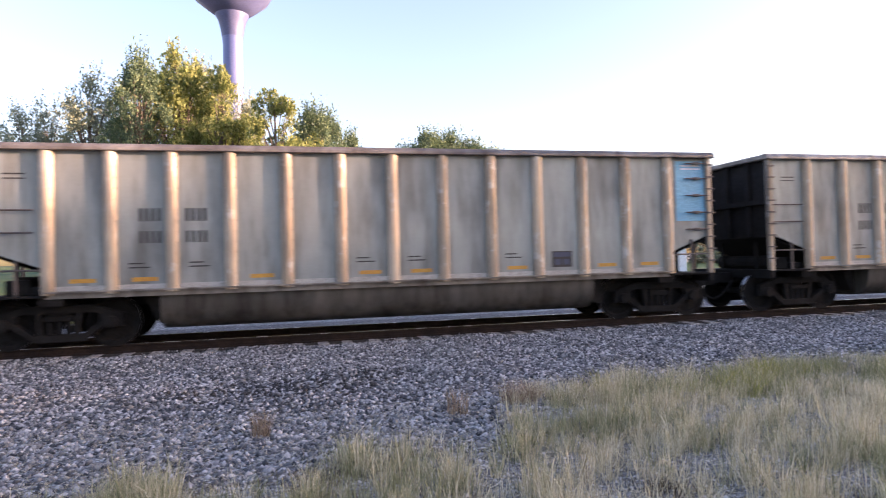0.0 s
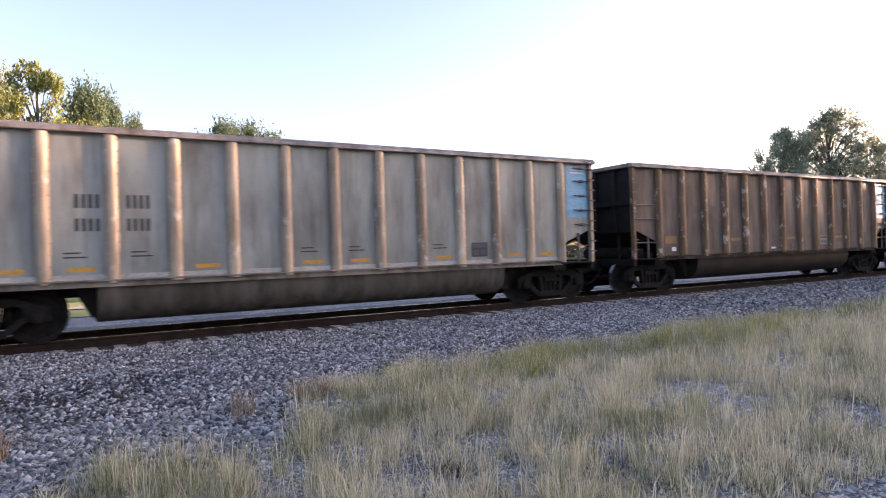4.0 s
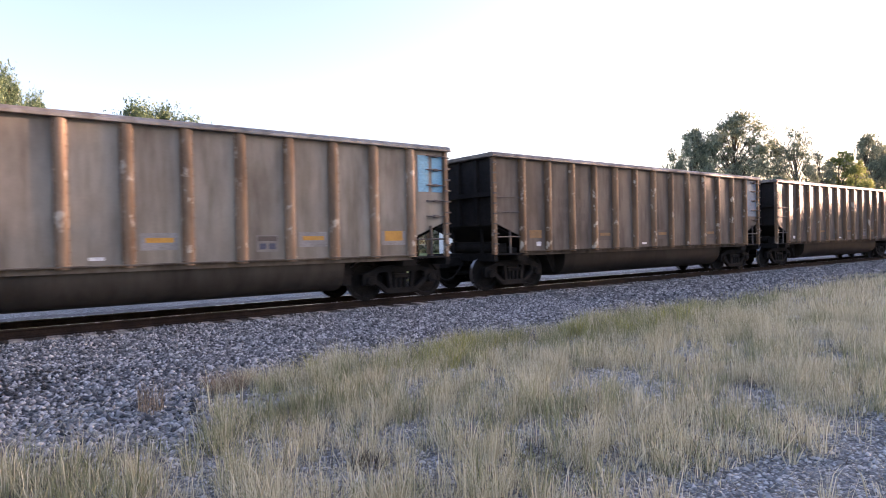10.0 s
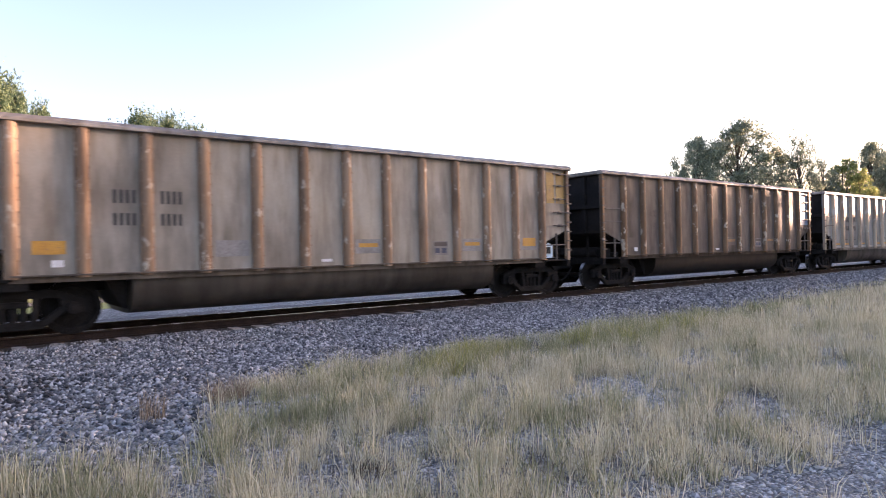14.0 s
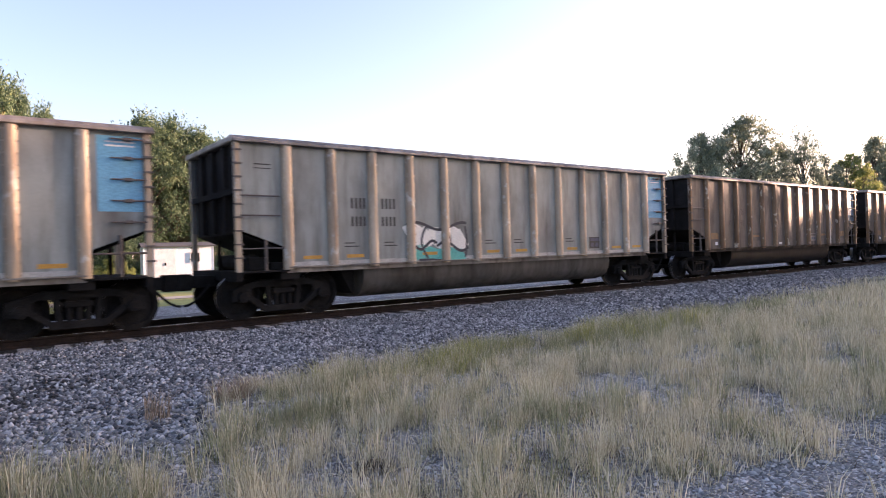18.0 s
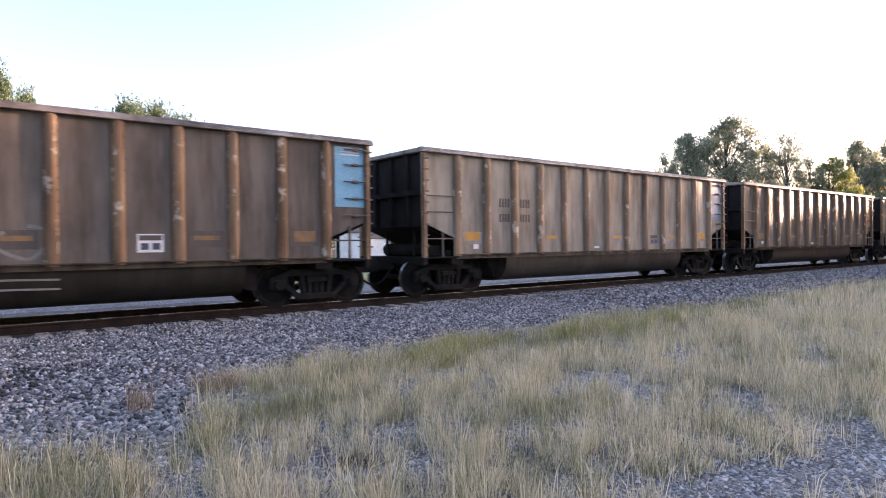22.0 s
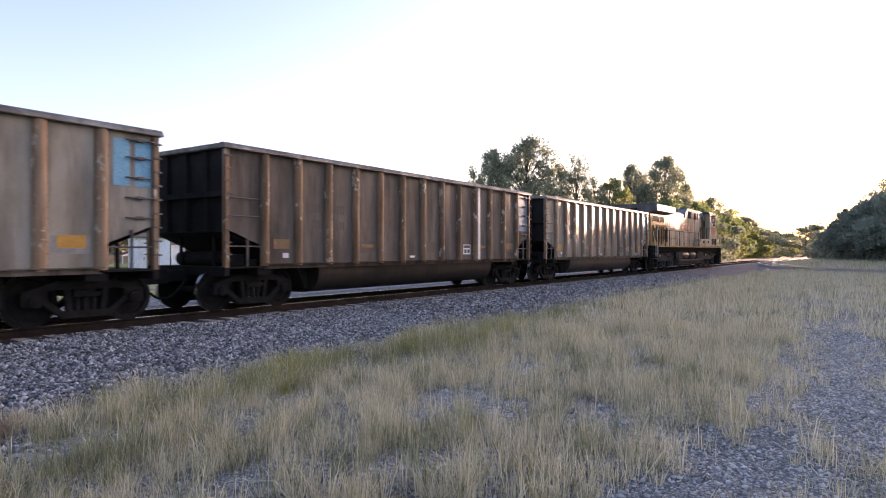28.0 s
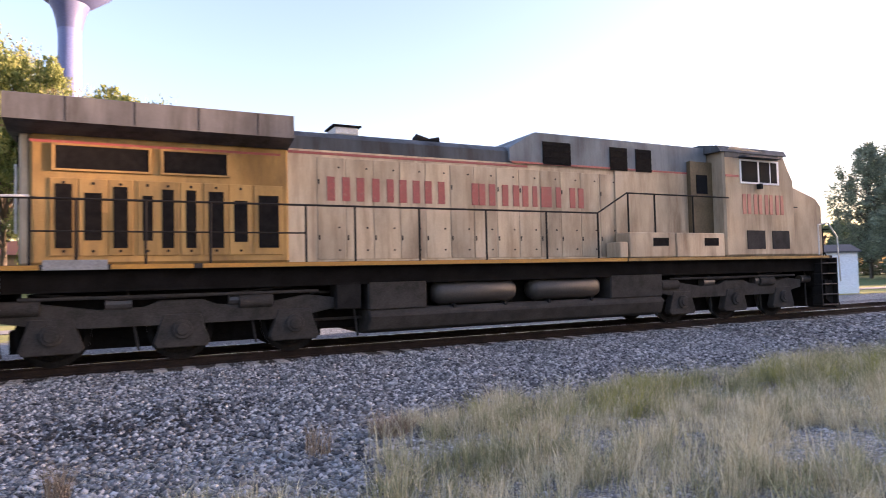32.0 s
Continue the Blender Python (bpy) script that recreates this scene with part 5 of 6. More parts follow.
def markings(car, tone, end, n):
    r = random.Random(100 + n)
    ink = M_FADED if tone == "brown" else M_INK
    # the painted panel on the last bay, under its ladder
    if end == "blue":
        plate(car, "end_panel", 13.78, 14.52, 2.17, 3.52, M_BLUE, "sky-blue painted panel")
        plate(car, "panel_stripe", 13.92, 14.40, 3.40, 3.43, M_WHITE, y=-1.4385), plate(car, "panel_stripe", 13.92, 14.40, 3.33, 3.36, M_WHITE, y=-1.4385)
    elif end == "squares":
        for a, b in ((13.78, 14.10), (14.20, 14.52)):
            plate(car, "end_panel", a, b, 2.58, 3.47, M_BLUE, "sky-blue painted panel")
    elif end == "pale":
        plate(car, "end_panel", 13.76, 14.54, 2.12, 3.56, M_PALE, "faded grey-blue panel")
    elif end == "yellow":
        for a, b in ((13.78, 14.10), (14.18, 14.52)):
            plate(car, "end_panel", a, b, 2.62, 3.50, M_YELLOW, "faded yellow panel")
    elif end == "rust":
        plate(car, "end_panel", 13.76, 14.54, 1.98, 3.56, M_RUST, "rust-red panel")
    # car marks: four blocks of two characters across the third rib
    for (k, z, h) in ((2, 2.30, 0.24), (3, 2.30, 0.24), (2, 1.90, 0.22), (3, 1.90, 0.22)):
        a, b = bay(k)
        mid = b - 0.42 if k == 2 else a + 0.10
        for c in range(2):
            x = mid + 0.21 * c
            for q in (0.0, 0.105):
                plate(car, "marking", x + q, x + q + 0.055, z, z + h, ink)
    if tone == "silver":
        for k in (1, 2, 4, 6, 7, 9, 11, 12):
            a, b = bay(k)
            plate(car, "reflector", a + 0.2, b - 0.12, 1.20, 1.275, M_ORANGE, "orange reflective stripe")
        for k in (2, 3, 6, 7, 9):
            a, b = bay(k)
            for j in range(2):
                plate(car, "small_marking", a + 0.15, b - 0.25 - 0.1 * j, 1.44 + 0.075 * j, 1.465 + 0.075 * j, ink)
        for k in (1, 2, 3, 4, 5, 6, 7, 8, 9, 10, 11, 12):
            a, b = bay(k)
            plate(car, "wash_band", a - 0.02, b + 0.02, 1.066, 1.15, M_BAND, y=-1.4325, thick=0.003)
        plate(car, "small_marking", 0.42, 0.78, 3.16, 3.185, ink), plate(car, "small_marking", 0.42, 0.78, 3.08, 3.10, ink)
        logo = 10
    else:
        for k in (1, 4, 7, 10, 12):
            a, b = bay(k)
            if r.random() < 0.85:
                plate(car, "wash_patch", a + 0.05, b - 0.04, 1.30, 1.62, M_WASH if tone == "grey" else M_FADED, y=-1.4325, thick=0.003)
            if r.random() < 0.85:
                plate(car, "reflector", a + 0.14, b - 0.12, 1.40 if k in (1, 12) else 1.44, 1.63 if k in (1, 12) else 1.53, M_OLDORANGE if tone == "brown" else M_ORANGE, "faded orange reflective stripe", y=-1.4365)
        a, b = bay(1)
        plate(car, "label_plate", a + 0.42, a + 0.6, 1.18, 1.30, M_WHITE, "small white label", y=-1.4365)
        a, b = bay(6)
        plate(car, "label_plate", a + 0.25, a + 0.5, 1.14, 1.20, M_WHITE, "small white label", y=-1.4365)
        logo = 9
    a, b = bay(logo)
    if tone == "silver" or r.random() < 0.8:
        base = plate(car, "sign_plate", a + 0.16, a + 0.62, 1.22, 1.56, M_INK if tone == "silver" else M_WHITE if n in (10, 14, 15) else M_CHALK, "small sign with dark blocks", y=-1.4365)
        plate(car, "sign_block", a + 0.19, a + 0.59, 1.44, 1.535, M_NAVY if tone == "silver" else M_FADED, y=-1.441)
        plate(car, "sign_block", a + 0.22, a + 0.36, 1.27, 1.39, M_NAVY, y=-1.441), plate(car, "sign_block", a + 0.42, a + 0.56, 1.27, 1.39, M_NAVY, y=-1.441)


def scribble(car, r, x0, x1, z0, z1, strokes, width, material, label, y=-1.438):
    """Looping sprayed shapes side by side."""
    w = (x1 - x0) / strokes
    for k in range(strokes):
        c, m = x0 + w * (k + 0.5), (z0 + z1) / 2
        ph, turns, lean = r.uniform(0, 6.28), r.choice((0.8, 1.0, 1.3)), r.uniform(-0.2, 0.2)
        s = np.linspace(0, 1, 26)
        px = c + w * 0.42 * np.cos(ph + turns * 6.28 * s) * (0.75 + 0.25 * np.sin(9 * s)) + lean * (s - 0.5)
        pz = m + (z1 - z0) * 0.5 * np.sin(ph + turns * 6.28 * s) * (0.85 + 0.15 * np.cos(7 * s + ph))
        ribbon(car, "graffiti", np.stack([px, np.clip(pz, z0, z1)], 1), width, material, label, y)


TRAIN = {  # place in the train: finish, end panel
    -6: ("silver", "blue"), -5: ("silver", "blue"), -4: ("silver", "blue"), -3: ("silver", "blue"), -2: ("silver", "blue"), -1: ("brown", "blue"),
    0: ("grey", "squares"), 1: ("grey", "squares"), 2: ("grey", "squares"), 3: ("brown", "pale"), 4: ("brown", "pale"), 5: ("grey", "yellow"), 6: ("brown", "pale"),
    7: ("silver", "blue"), 8: ("silver", "blue"), 9: ("brown", "pale"), 10: ("brown", "blue"), 11: ("grey", "pale"), 12: ("brown", "rust"), 13: ("brown", "rust"),
    14: ("grey", "squares"), 15: ("brown", "pale"), 16: ("grey", "squares"),
}
cars, pattern = {}, {}
for n, (tone, end) in TRAIN.items():
    if tone not in pattern:
        pattern[tone] = coal_car(tone)
        cars[n] = pattern[tone]
    else:
        cars[n] = copy_thing(pattern[tone], Matrix())
for n, (tone, end) in TRAIN.items():
    markings(cars[n], tone, end, n)
r = random.Random(5)
scribble(cars[-4], r, 3.6, 8.0, 0.62, 0.82, 14, 0.022, M_CHALK, "chalky sprayed scrawl", -1.375)
scribble(cars[10], r, 5.0, 8.6, 1.12, 1.80, 3, 0.06, M_CHALK, "chalky sprayed outline letters")
s = np.linspace(0, 1, 40)
for lift in (0.0, 0.16):
    ribbon(cars[10], "graffiti", np.stack([4.3 + 4.2 * s, 0.62 + lift + 0.10 * np.sin(9 * s) * (1 - s)], 1), 0.035, M_CHALK, "long chalky sprayed line", -1.375)
def piece(car, d, z, w, h, form, lean, fat, outer, inner, label):
    """One sprayed shape: a fat pale stroke with a narrower dark stroke laid in it."""
    s = np.linspace(0, 1, 8)
    pts = []
    for (x0, z0), (x1, z1) in zip(form, form[1:]):
        for t in s[:-1]:
            x, y = x0 + (x1 - x0) * t, z0 + (z1 - z0) * t
            pts.append((d + w * x + lean * y, z + h * y))
    x, y = form[-1]
    pts.append((d + w * x + lean * y, z + h * y))
    ribbon(car, "graffiti", pts, fat, outer, label)
    ribbon(car, "graffiti", pts, fat * 0.45, inner, label, -1.4415)


FORMS = [[(0, 0), (0.1, 1), (0.75, 0.05), (0.9, 1)], [(0.9, 1), (0.1, 0.95), (0.15, 0), (0.9, 0.05)], [(0.1, 0), (0.1, 1), (0.8, 0.85), (0.8, 0.55), (0.15, 0.5), (0.85, 0)],
         [(0.5, 0), (0.5, 1.1), (0.15, 0.8), (0.5, 1.1), (0.9, 0.8)], [(0.1, 0), (0.1, 0.9), (0.7, 1), (0.7, 0.55), (0.1, 0.5), (0.85, 0.4), (0.8, 0.02), (0.1, 0)], [(0.9, 0.7), (0.5, 1), (0.1, 0.5), (0.4, 0), (0.9, 0.2), (0.5, 0.5)]]
M_SPRAYDARK = surface("dark_blue_spray", (0.03, 0.06, 0.09), (0.05, 0.09, 0.12), 0.5, 0, 3, 50, 0.0)
for k, (d, w, h) in enumerate(((4.95, 0.75, 0.92), (5.72, 0.42, 1.0), (6.2, 0.62, 0.82), (6.95, 0.62, 0.85), (7.65, 0.7, 0.72), (8.45, 0.35, 0.62))):
    piece(cars[13], d, 1.14 + 0.05 * (k % 2), w, h, FORMS[(0, 3, 1, 2, 0, 3)[k]], 0.1, 0.10, M_SPRAY, M_SPRAYDARK, "pale blue sprayed shapes with dark filling")
for k in range(6):
    piece(cars[13], 4.55 + 0.62 * k, 1.10, 0.55, 0.4, FORMS[(5, 4, 1, 5, 2, 4)[k]], 0.04, 0.09, M_SPRAY, M_SPRAYDARK, "pale blue sprayed shapes with dark filling")
for k, (d, h) in enumerate(((10.6, 0.62), (10.95, 0.5), (11.55, 0.45))):
    piece(cars[13], d, 1.18, 0.4, h, FORMS[(3, 1, 2)[k]], 0.05, 0.08, M_SPRAY, M_CHALK, "pale sprayed tag")
for c, z, w, h, m in ((4.45, 1.66, 0.66, 0.5, M_CREAM), (5.1, 1.6, 0.5, 0.44, M_CREAM), (5.6, 1.6, 0.55, 0.5, M_CREAM), (4.85, 1.22, 1.2, 0.36, M_TEAL), (5.55, 1.18, 0.6, 0.3, M_TEAL)):
    s = np.linspace(0, 1, 15)
    ribbon(cars[8], "graffiti", np.stack([c - w / 2 + w * s, z + 0.06 * np.sin(7 * s)], 1), h, m, "cream and teal sprayed blob letters", -1.437)
s = np.linspace(0, 1, 30)
for x0, x1, z0, amp, turns, ph in ((4.1, 5.95, 1.90, 0.09, 8.0, 0.4), (4.2, 5.0, 1.44, 0.10, 7.0, 2.0), (5.0, 6.0, 1.40, 0.12, 6.0, 0.0), (4.45, 6.0, 1.05, 0.03, 5.0, 1.0)):
    ribbon(cars[8], "graffiti", np.stack([x0 + (x1 - x0) * s, z0 + amp * np.sin(ph + turns * s)], 1), 0.07, M_BLACKSPRAY, "black sprayed outlines", -1.4405)
for x0, lean in ((4.12, 0.16), (4.72, -0.18), (5.28, 0.14), (5.9, 0.05)):
    ribbon(cars[8], "graffiti", np.stack([x0 + lean * np.sin(3 * s), 1.12 + 0.78 * s], 1), 0.06, M_BLACKSPRAY, "black sprayed outlines", -1.4405)
plate(cars[15], "bright_rib_face", 10.51, 10.65, 1.02, 3.57, M_WHITE, "one scrubbed bright rib", y=-1.552)
plate(cars[9], "bright_rib_face", 11.42, 11.54, 1.06, 3.55, M_BAND, "one rib scraped to bare metal", y=-1.552)
for d in (3.34 + 1.03,):
    plate(cars[10], "bright_rib_face", d - 0.07, d + 0.07, 1.02, 3.57, M_WASH, "one scrubbed bright rib", y=-1.552)

# ---------- locomotive ----------
LOCO_MID = 10.1
M_TAN = car_paint("faded_tan_paint", (0.48, 0.39, 0.28), (0.43, 0.34, 0.235), (0.28, 0.205, 0.135), 0.6, 0.0, 0.38)
M_GOLD = car_paint("faded_orange_paint", (0.36, 0.23, 0.085), (0.325, 0.195, 0.066), (0.19, 0.125, 0.062), 0.6, 0.0, 0.25)
M_GREYROOF = car_paint("grey_roof_paint", (0.0768, 0.0892, 0.102), (0.0619, 0.0693, 0.0768), (0.0372, 0.0346, 0.0335), 0.55, 0.0, 0.4)
M_BROWNROOF = car_paint("dusty_wing_paint", (0.125, 0.125, 0.13), (0.1, 0.098, 0.1), (0.062, 0.06, 0.059), 0.55, 0.0, 0.4)
M_RED = surface("faded_red_paint", (0.3, 0.0535, 0.0428), (0.258, 0.0608, 0.05), 0.5, 0, 5, 50, 0.0, c3=(0.3, 0.179, 0.122), cut=(0.55, 0.8))
M_PALERED = surface("washed_red_paint", (0.33, 0.105, 0.08), (0.3, 0.095, 0.07), 0.5, 0, 5, 50, 0.0)
M_MESH = surface("radiator_mesh", (0.0101, 0.0091, 0.0091), (0.0176, 0.0161, 0.0151), 0.8, 0.1, 8, 90, 0.6)
dull(M_MESH, 0.05)
for m in (M_TAN, M_GOLD):
    m.node_tree.nodes["Principled BSDF"].inputs["Specular IOR Level"].default_value = 0.12
M_STRIPE = plain("orange_sill_stripe", (0.372, 0.18, 0.018), 0.5)
M_UNDER = surface("dusty_running_gear", (0.034, 0.032, 0.030), (0.056, 0.052, 0.049), 0.75, 0.1, 3, 40, 0.3)
dull(M_UNDER, 0.08)
# Near black: the shade below the deck is put into this colour.
M_PIT = dull(surface("shaded_black_underframe", (0.006, 0.0055, 0.005), (0.011, 0.01, 0.0095), 0.9, 0, 3, 40, 0.2), 0.05)
M_BLUEGREY = car_paint("pale_blue_grey_paint", (0.17, 0.2, 0.225), (0.15, 0.172, 0.192), (0.115, 0.125, 0.135), 0.55, 0.0, 0.35)
M_CABGLASS = dull(plain("shaded_cab_glass", (0.012, 0.013, 0.015), 0.3), 0.02, 0.6)
# Ochre darkened so the paint itself holds the door recess's shade.
M_RECESS = surface("shaded_ochre", (0.12, 0.085, 0.04), (0.085, 0.06, 0.03), 0.7, 0, 2, 30, 0.1)
M_RAILING = plain("black_railing", (0.022, 0.02, 0.019), 0.5, 0.2)
dull(M_RAILING, 0.1, 0.8)
M_SILVERBAR = plain("pale_handrail", (0.55, 0.54, 0.52), 0.45)
M_TANK = surface("dull_reservoir", (0.0468, 0.0432, 0.0396), (0.0612, 0.0558, 0.0504), 0.5, 0.3, 2, 30, 0.1)


def lo(d):
    return d - LOCO_MID


loco = thing("locomotive", "dusty yellow and grey diesel locomotive at the tail of the train", "locomotive")


def lbox(name, d0, d1, y0, y1, z0, z1, material, parent=None, label="", bevel=0.0):
    return part(name, box(bmesh.new(), lo(d0), lo(d1), y0, y1, z0, z1), material, parent or loco, label, bevel)


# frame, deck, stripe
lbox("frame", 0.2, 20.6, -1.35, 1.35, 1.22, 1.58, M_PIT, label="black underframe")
deck = lbox("deck", 0.25, 20.65, -1.55, 1.55, 1.58, 1.665, M_UNDER, label="walkway deck along both sides")
for a, b, m in ((0.45, 1.05, M_STRIPE), (2.05, 3.3, M_STRIPE), (3.45, 12.9, M_STRIPE), (12.95, 20.5, M_GOLD)):
    lbox("sill_stripe", a, b, -1.565, -1.552, 1.585, 1.66, m, label="orange stripe along the sill")
lbox("sill_plate", 1.1, 2.0, -1.568, -1.552, 1.58, 1.74, M_WASH, label="pale plate with unreadable writing")
# radiator house with its overhanging wings
rad = lbox("radiator_house", 0.85, 5.05, -1.0, 1.0, 1.67, 3.86, M_GOLD, label="orange-yellow radiator house", bevel=0.05)
bm = bmesh.new()
prism(bm, [(-1.0, 3.84), (-1.52, 3.95), (-1.52, 4.36), (-1.3, 4.42), (1.3, 4.42), (1.52, 4.36), (1.52, 3.95), (1.0, 3.84)], lo(0.55), lo(5.05), "x")
wing = part("radiator_wing", bm, M_BROWNROOF, loco, "dusty grey-brown radiator overhang")
for k in range(4):
    part("seam", box(bmesh.new(), lo(1.4 + 1.0 * k), lo(1.412 + 1.0 * k), -1.526, -1.52, 3.97, 4.36), M_STEEL, wing)
lbox("red_line", 0.86, 4.9, -1.008, -1.001, 3.70, 3.745, M_RED, rad)
rear = lbox("rear_wall", 0.70, 0.86, -0.92, 0.92, 1.67, 4.0, M_TAN, label="rear wall of the hood", bevel=0.04)
part("rear_headlight", tube(tube(bmesh.new(), (lo(0.70), -0.13, 4.05), (lo(0.52), -0.13, 4.05), 0.12, sides=14), (lo(0.70), 0.13, 4.05), (lo(0.52), 0.13, 4.05), 0.12, sides=14), M_STEEL, rear, "pair of round unlit headlights")
lbox("rear_window_grille", 0.67, 0.70, -0.85, -0.5, 3.3, 3.8, M_MESH, rear)
part("rear_grab_rail", tube(bmesh.new(), (lo(0.64), -0.75, 2.2), (lo(0.64), -0.75, 3.35), 0.02), M_SILVERBAR, rear)
for k in range(4):
    lbox("wing_mark", 0.62 + 0.0, 0.625, -1.45 + 0.16 * k, -1.34 + 0.16 * k, 4.10, 4.27, M_WHITE, rad)
for k, (a, b) in enumerate(((1.22, 2.62), (2.86, 3.92))):
    g = lbox("upper_grille", a, b, -1.03, -1.002, 3.27, 3.66, M_MESH, rad, "dark radiator grille")
    for z in (3.24, 3.66):
        lbox("grille_frame", a - 0.05, b + 0.05, -1.045, -1.0025, z, z + 0.035, M_GOLD, g)
    for x in (a - 0.05, b):
        lbox("grille_frame", x, x + 0.05, -1.045, -1.0025, 3.275, 3.66, M_GOLD, g)
for k, (a, b, z0, z1) in enumerate(((1.22, 1.46, 1.95, 3.02), (1.64, 1.90, 2.08, 2.88), (2.07, 2.29, 1.95, 3.0), (2.52, 2.68, 2.08, 2.86), (2.83, 3.02, 1.95, 2.98), (3.22, 3.39, 1.95, 2.98), (3.60, 3.86, 1.95, 2.97), (4.04, 4.28, 2.06, 2.82), (4.48, 4.85, 1.95, 2.93))):
    d = lbox("louvre_door", a - 0.08, b + 0.08, -1.022, -1.002, 1.82, 3.12, M_GOLD, rad, "orange door with a dark louvre", 0.006)
    lbox("louvre", a, b, -1.03, -1.024, z0, z1, M_MESH, d)
    for z in (1.9, 3.04):
        if b - a < 0.27:
            part("latch", tube(bmesh.new(), (lo((a + b) / 2), -1.035, z), (lo((a + b) / 2), -1.022, z), 0.025, sides=8), M_STEEL, d)
# long hood
bm = bmesh.new()
prism(bm, [(-0.95, 1.67), (-0.95, 3.88), (0.95, 3.88), (0.95, 1.67)], lo(5.05), lo(13.1), "x")
hood = part("long_hood", bm, M_TAN, loco, "faded tan-yellow engine hood")
bm = bmesh.new()
prism(bm, [(-0.945, 3.88), (-0.92, 4.14), (-0.74, 4.27), (0.74, 4.27), (0.92, 4.14), (0.945, 3.88)], lo(5.05), lo(10.6), "x")
part("hood_roof", bm, M_GREYROOF, loco, "blue-grey hood roof", smooth=True)
lbox("red_line", 5.05, 10.55, -0.962, -0.952, 3.79, 3.84, M_RED, hood, "red line under the roof")
for k in range(13):
    a = 5.6 + 0.585 * k
    dr = lbox("hood_door", a + 0.015, a + 0.57, -0.965, -0.951, 1.72, 3.74, M_TAN, hood, bevel=0.006)
    for z in (1.9, 2.35, 3.55):
        part("latch", tube(bmesh.new(), (lo(a + 0.45), -0.978, z), (lo(a + 0.45), -0.966, z), 0.02, sides=8), M_STEEL, dr)
    lbox("hinge", a + 0.03, a + 0.06, -0.975, -0.966, 2.1, 2.2, M_STEEL, dr), lbox("hinge", a + 0.03, a + 0.06, -0.975, -0.966, 3.2, 3.3, M_STEEL, dr)
stack = lbox("exhaust_pipe", 6.1, 6.85, -0.35, 0.35, 4.17, 4.37, M_STEEL, label="exhaust stack with a pale hood", bevel=0.03)
lbox("stack_hood", 6.18, 6.72, -0.3, 0.3, 4.37, 4.55, M_SILVERBAR, stack, bevel=0.03)
lbox("stack_lid", 6.14, 6.76, -0.34, 0.34, 4.55, 4.58, M_STEEL, stack)
horn = lbox("horn", 8.36, 8.48, -0.12, 0.12, 4.17, 4.46, M_STEEL, label="black air horn cluster")
for k, (dx, dy) in enumerate(((-0.3, -0.12), (0.32, 0.0), (-0.25, 0.12))):
    part("trumpet", tube(bmesh.new(), (lo(8.42), dy, 4.45), (lo(8.42 + dx), dy, 4.47), 0.035, 0.09, 10), M_STEEL, horn)
# taller cabinet behind the cab
bm = bmesh.new()
prism(bm, [(lo(10.05), 4.22), (lo(10.75), 4.62), (lo(16.3), 4.60), (lo(16.3), 3.92), (lo(10.05), 3.92)], -1.0, 1.0)
inv = part("blower_cabinet", bm, M_BLUEGREY, loco, "pale blue-grey upper cabinet with square air vents")
lbox("red_line", 10.1, 16.3, -1.012, -1.002, 3.87, 3.915, M_RED, inv)
for a, b, z0, z1 in ((10.95, 11.75, 3.88, 4.42), (12.95, 13.5, 3.85, 4.42), (13.78, 14.3, 3.85, 4.42)):
    v = lbox("vent", a, b, -1.02, -1.002, z0, z1, M_MESH, inv, "square dark air vent")
    for k in range(4):
        lbox("slat", a, b, -1.035, -1.021, z0 + (z1 - z0) * (k + 0.3) / 4, z0 + (z1 - z0) * (k + 0.4) / 4, M_MESH, v)
bm = bmesh.new()
prism(bm, [(-1.0, 1.67), (-1.0, 3.92), (1.0, 3.92), (1.0, 1.67)], lo(13.1), lo(16.4), "x")
part("equipment_hood", bm, M_TAN, loco, "tan equipment compartment")
# cab and nose
cab = part("cab", prism(bmesh.new(), [(lo(16.35), 1.67), (lo(16.35), 4.52), (lo(16.75), 4.62), (lo(18.72), 4.52), (lo(19.15), 3.76), (lo(19.15), 1.67)], -1.5, 1.5), M_TAN, loco, "wide tan cab", 0.05)
part("cab_roof", prism(bmesh.new(), [(-1.54, 4.44), (-1.45, 4.60), (-0.9, 4.70), (0.9, 4.70), (1.45, 4.60), (1.54, 4.44)], lo(16.2), lo(18.85), "x"), M_GREYROOF, cab, "pale grey cab roof")
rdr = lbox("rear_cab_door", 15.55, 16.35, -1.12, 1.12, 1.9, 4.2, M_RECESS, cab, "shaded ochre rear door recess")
lbox("door_window", 15.75, 16.15, -1.135, -1.122, 3.35, 3.85, M_CABGLASS, rdr)
win = lbox("side_window", 16.95, 18.50, -1.525, -1.502, 3.62, 4.28, M_TRIM, cab, "sliding side window in a pale frame")
lbox("pane", 17.0, 17.62, -1.535, -1.526, 3.67, 4.23, M_CABGLASS, win), lbox("pane", 17.70, 18.1, -1.535, -1.526, 3.67, 4.23, M_CABGLASS, win), lbox("pane", 18.16, 18.40, -1.535, -1.526, 3.67, 4.23, M_CABGLASS, win)
lbox("upper_band", 16.4, 18.5, -1.512, -1.502, 4.30, 4.46, M_GREYROOF, cab, "grey band under the cab roof")
lbox("red_line", 16.4, 16.9, -1.514, -1.502, 3.78, 3.84, M_RED, cab)
lbox("sun_shade", 16.9, 18.3, -1.75, -1.52, 4.30, 4.34, M_GREYROOF, win)
lbox("mirror", 17.55, 17.65, -1.66, -1.54, 3.48, 3.62, M_STEEL, win)
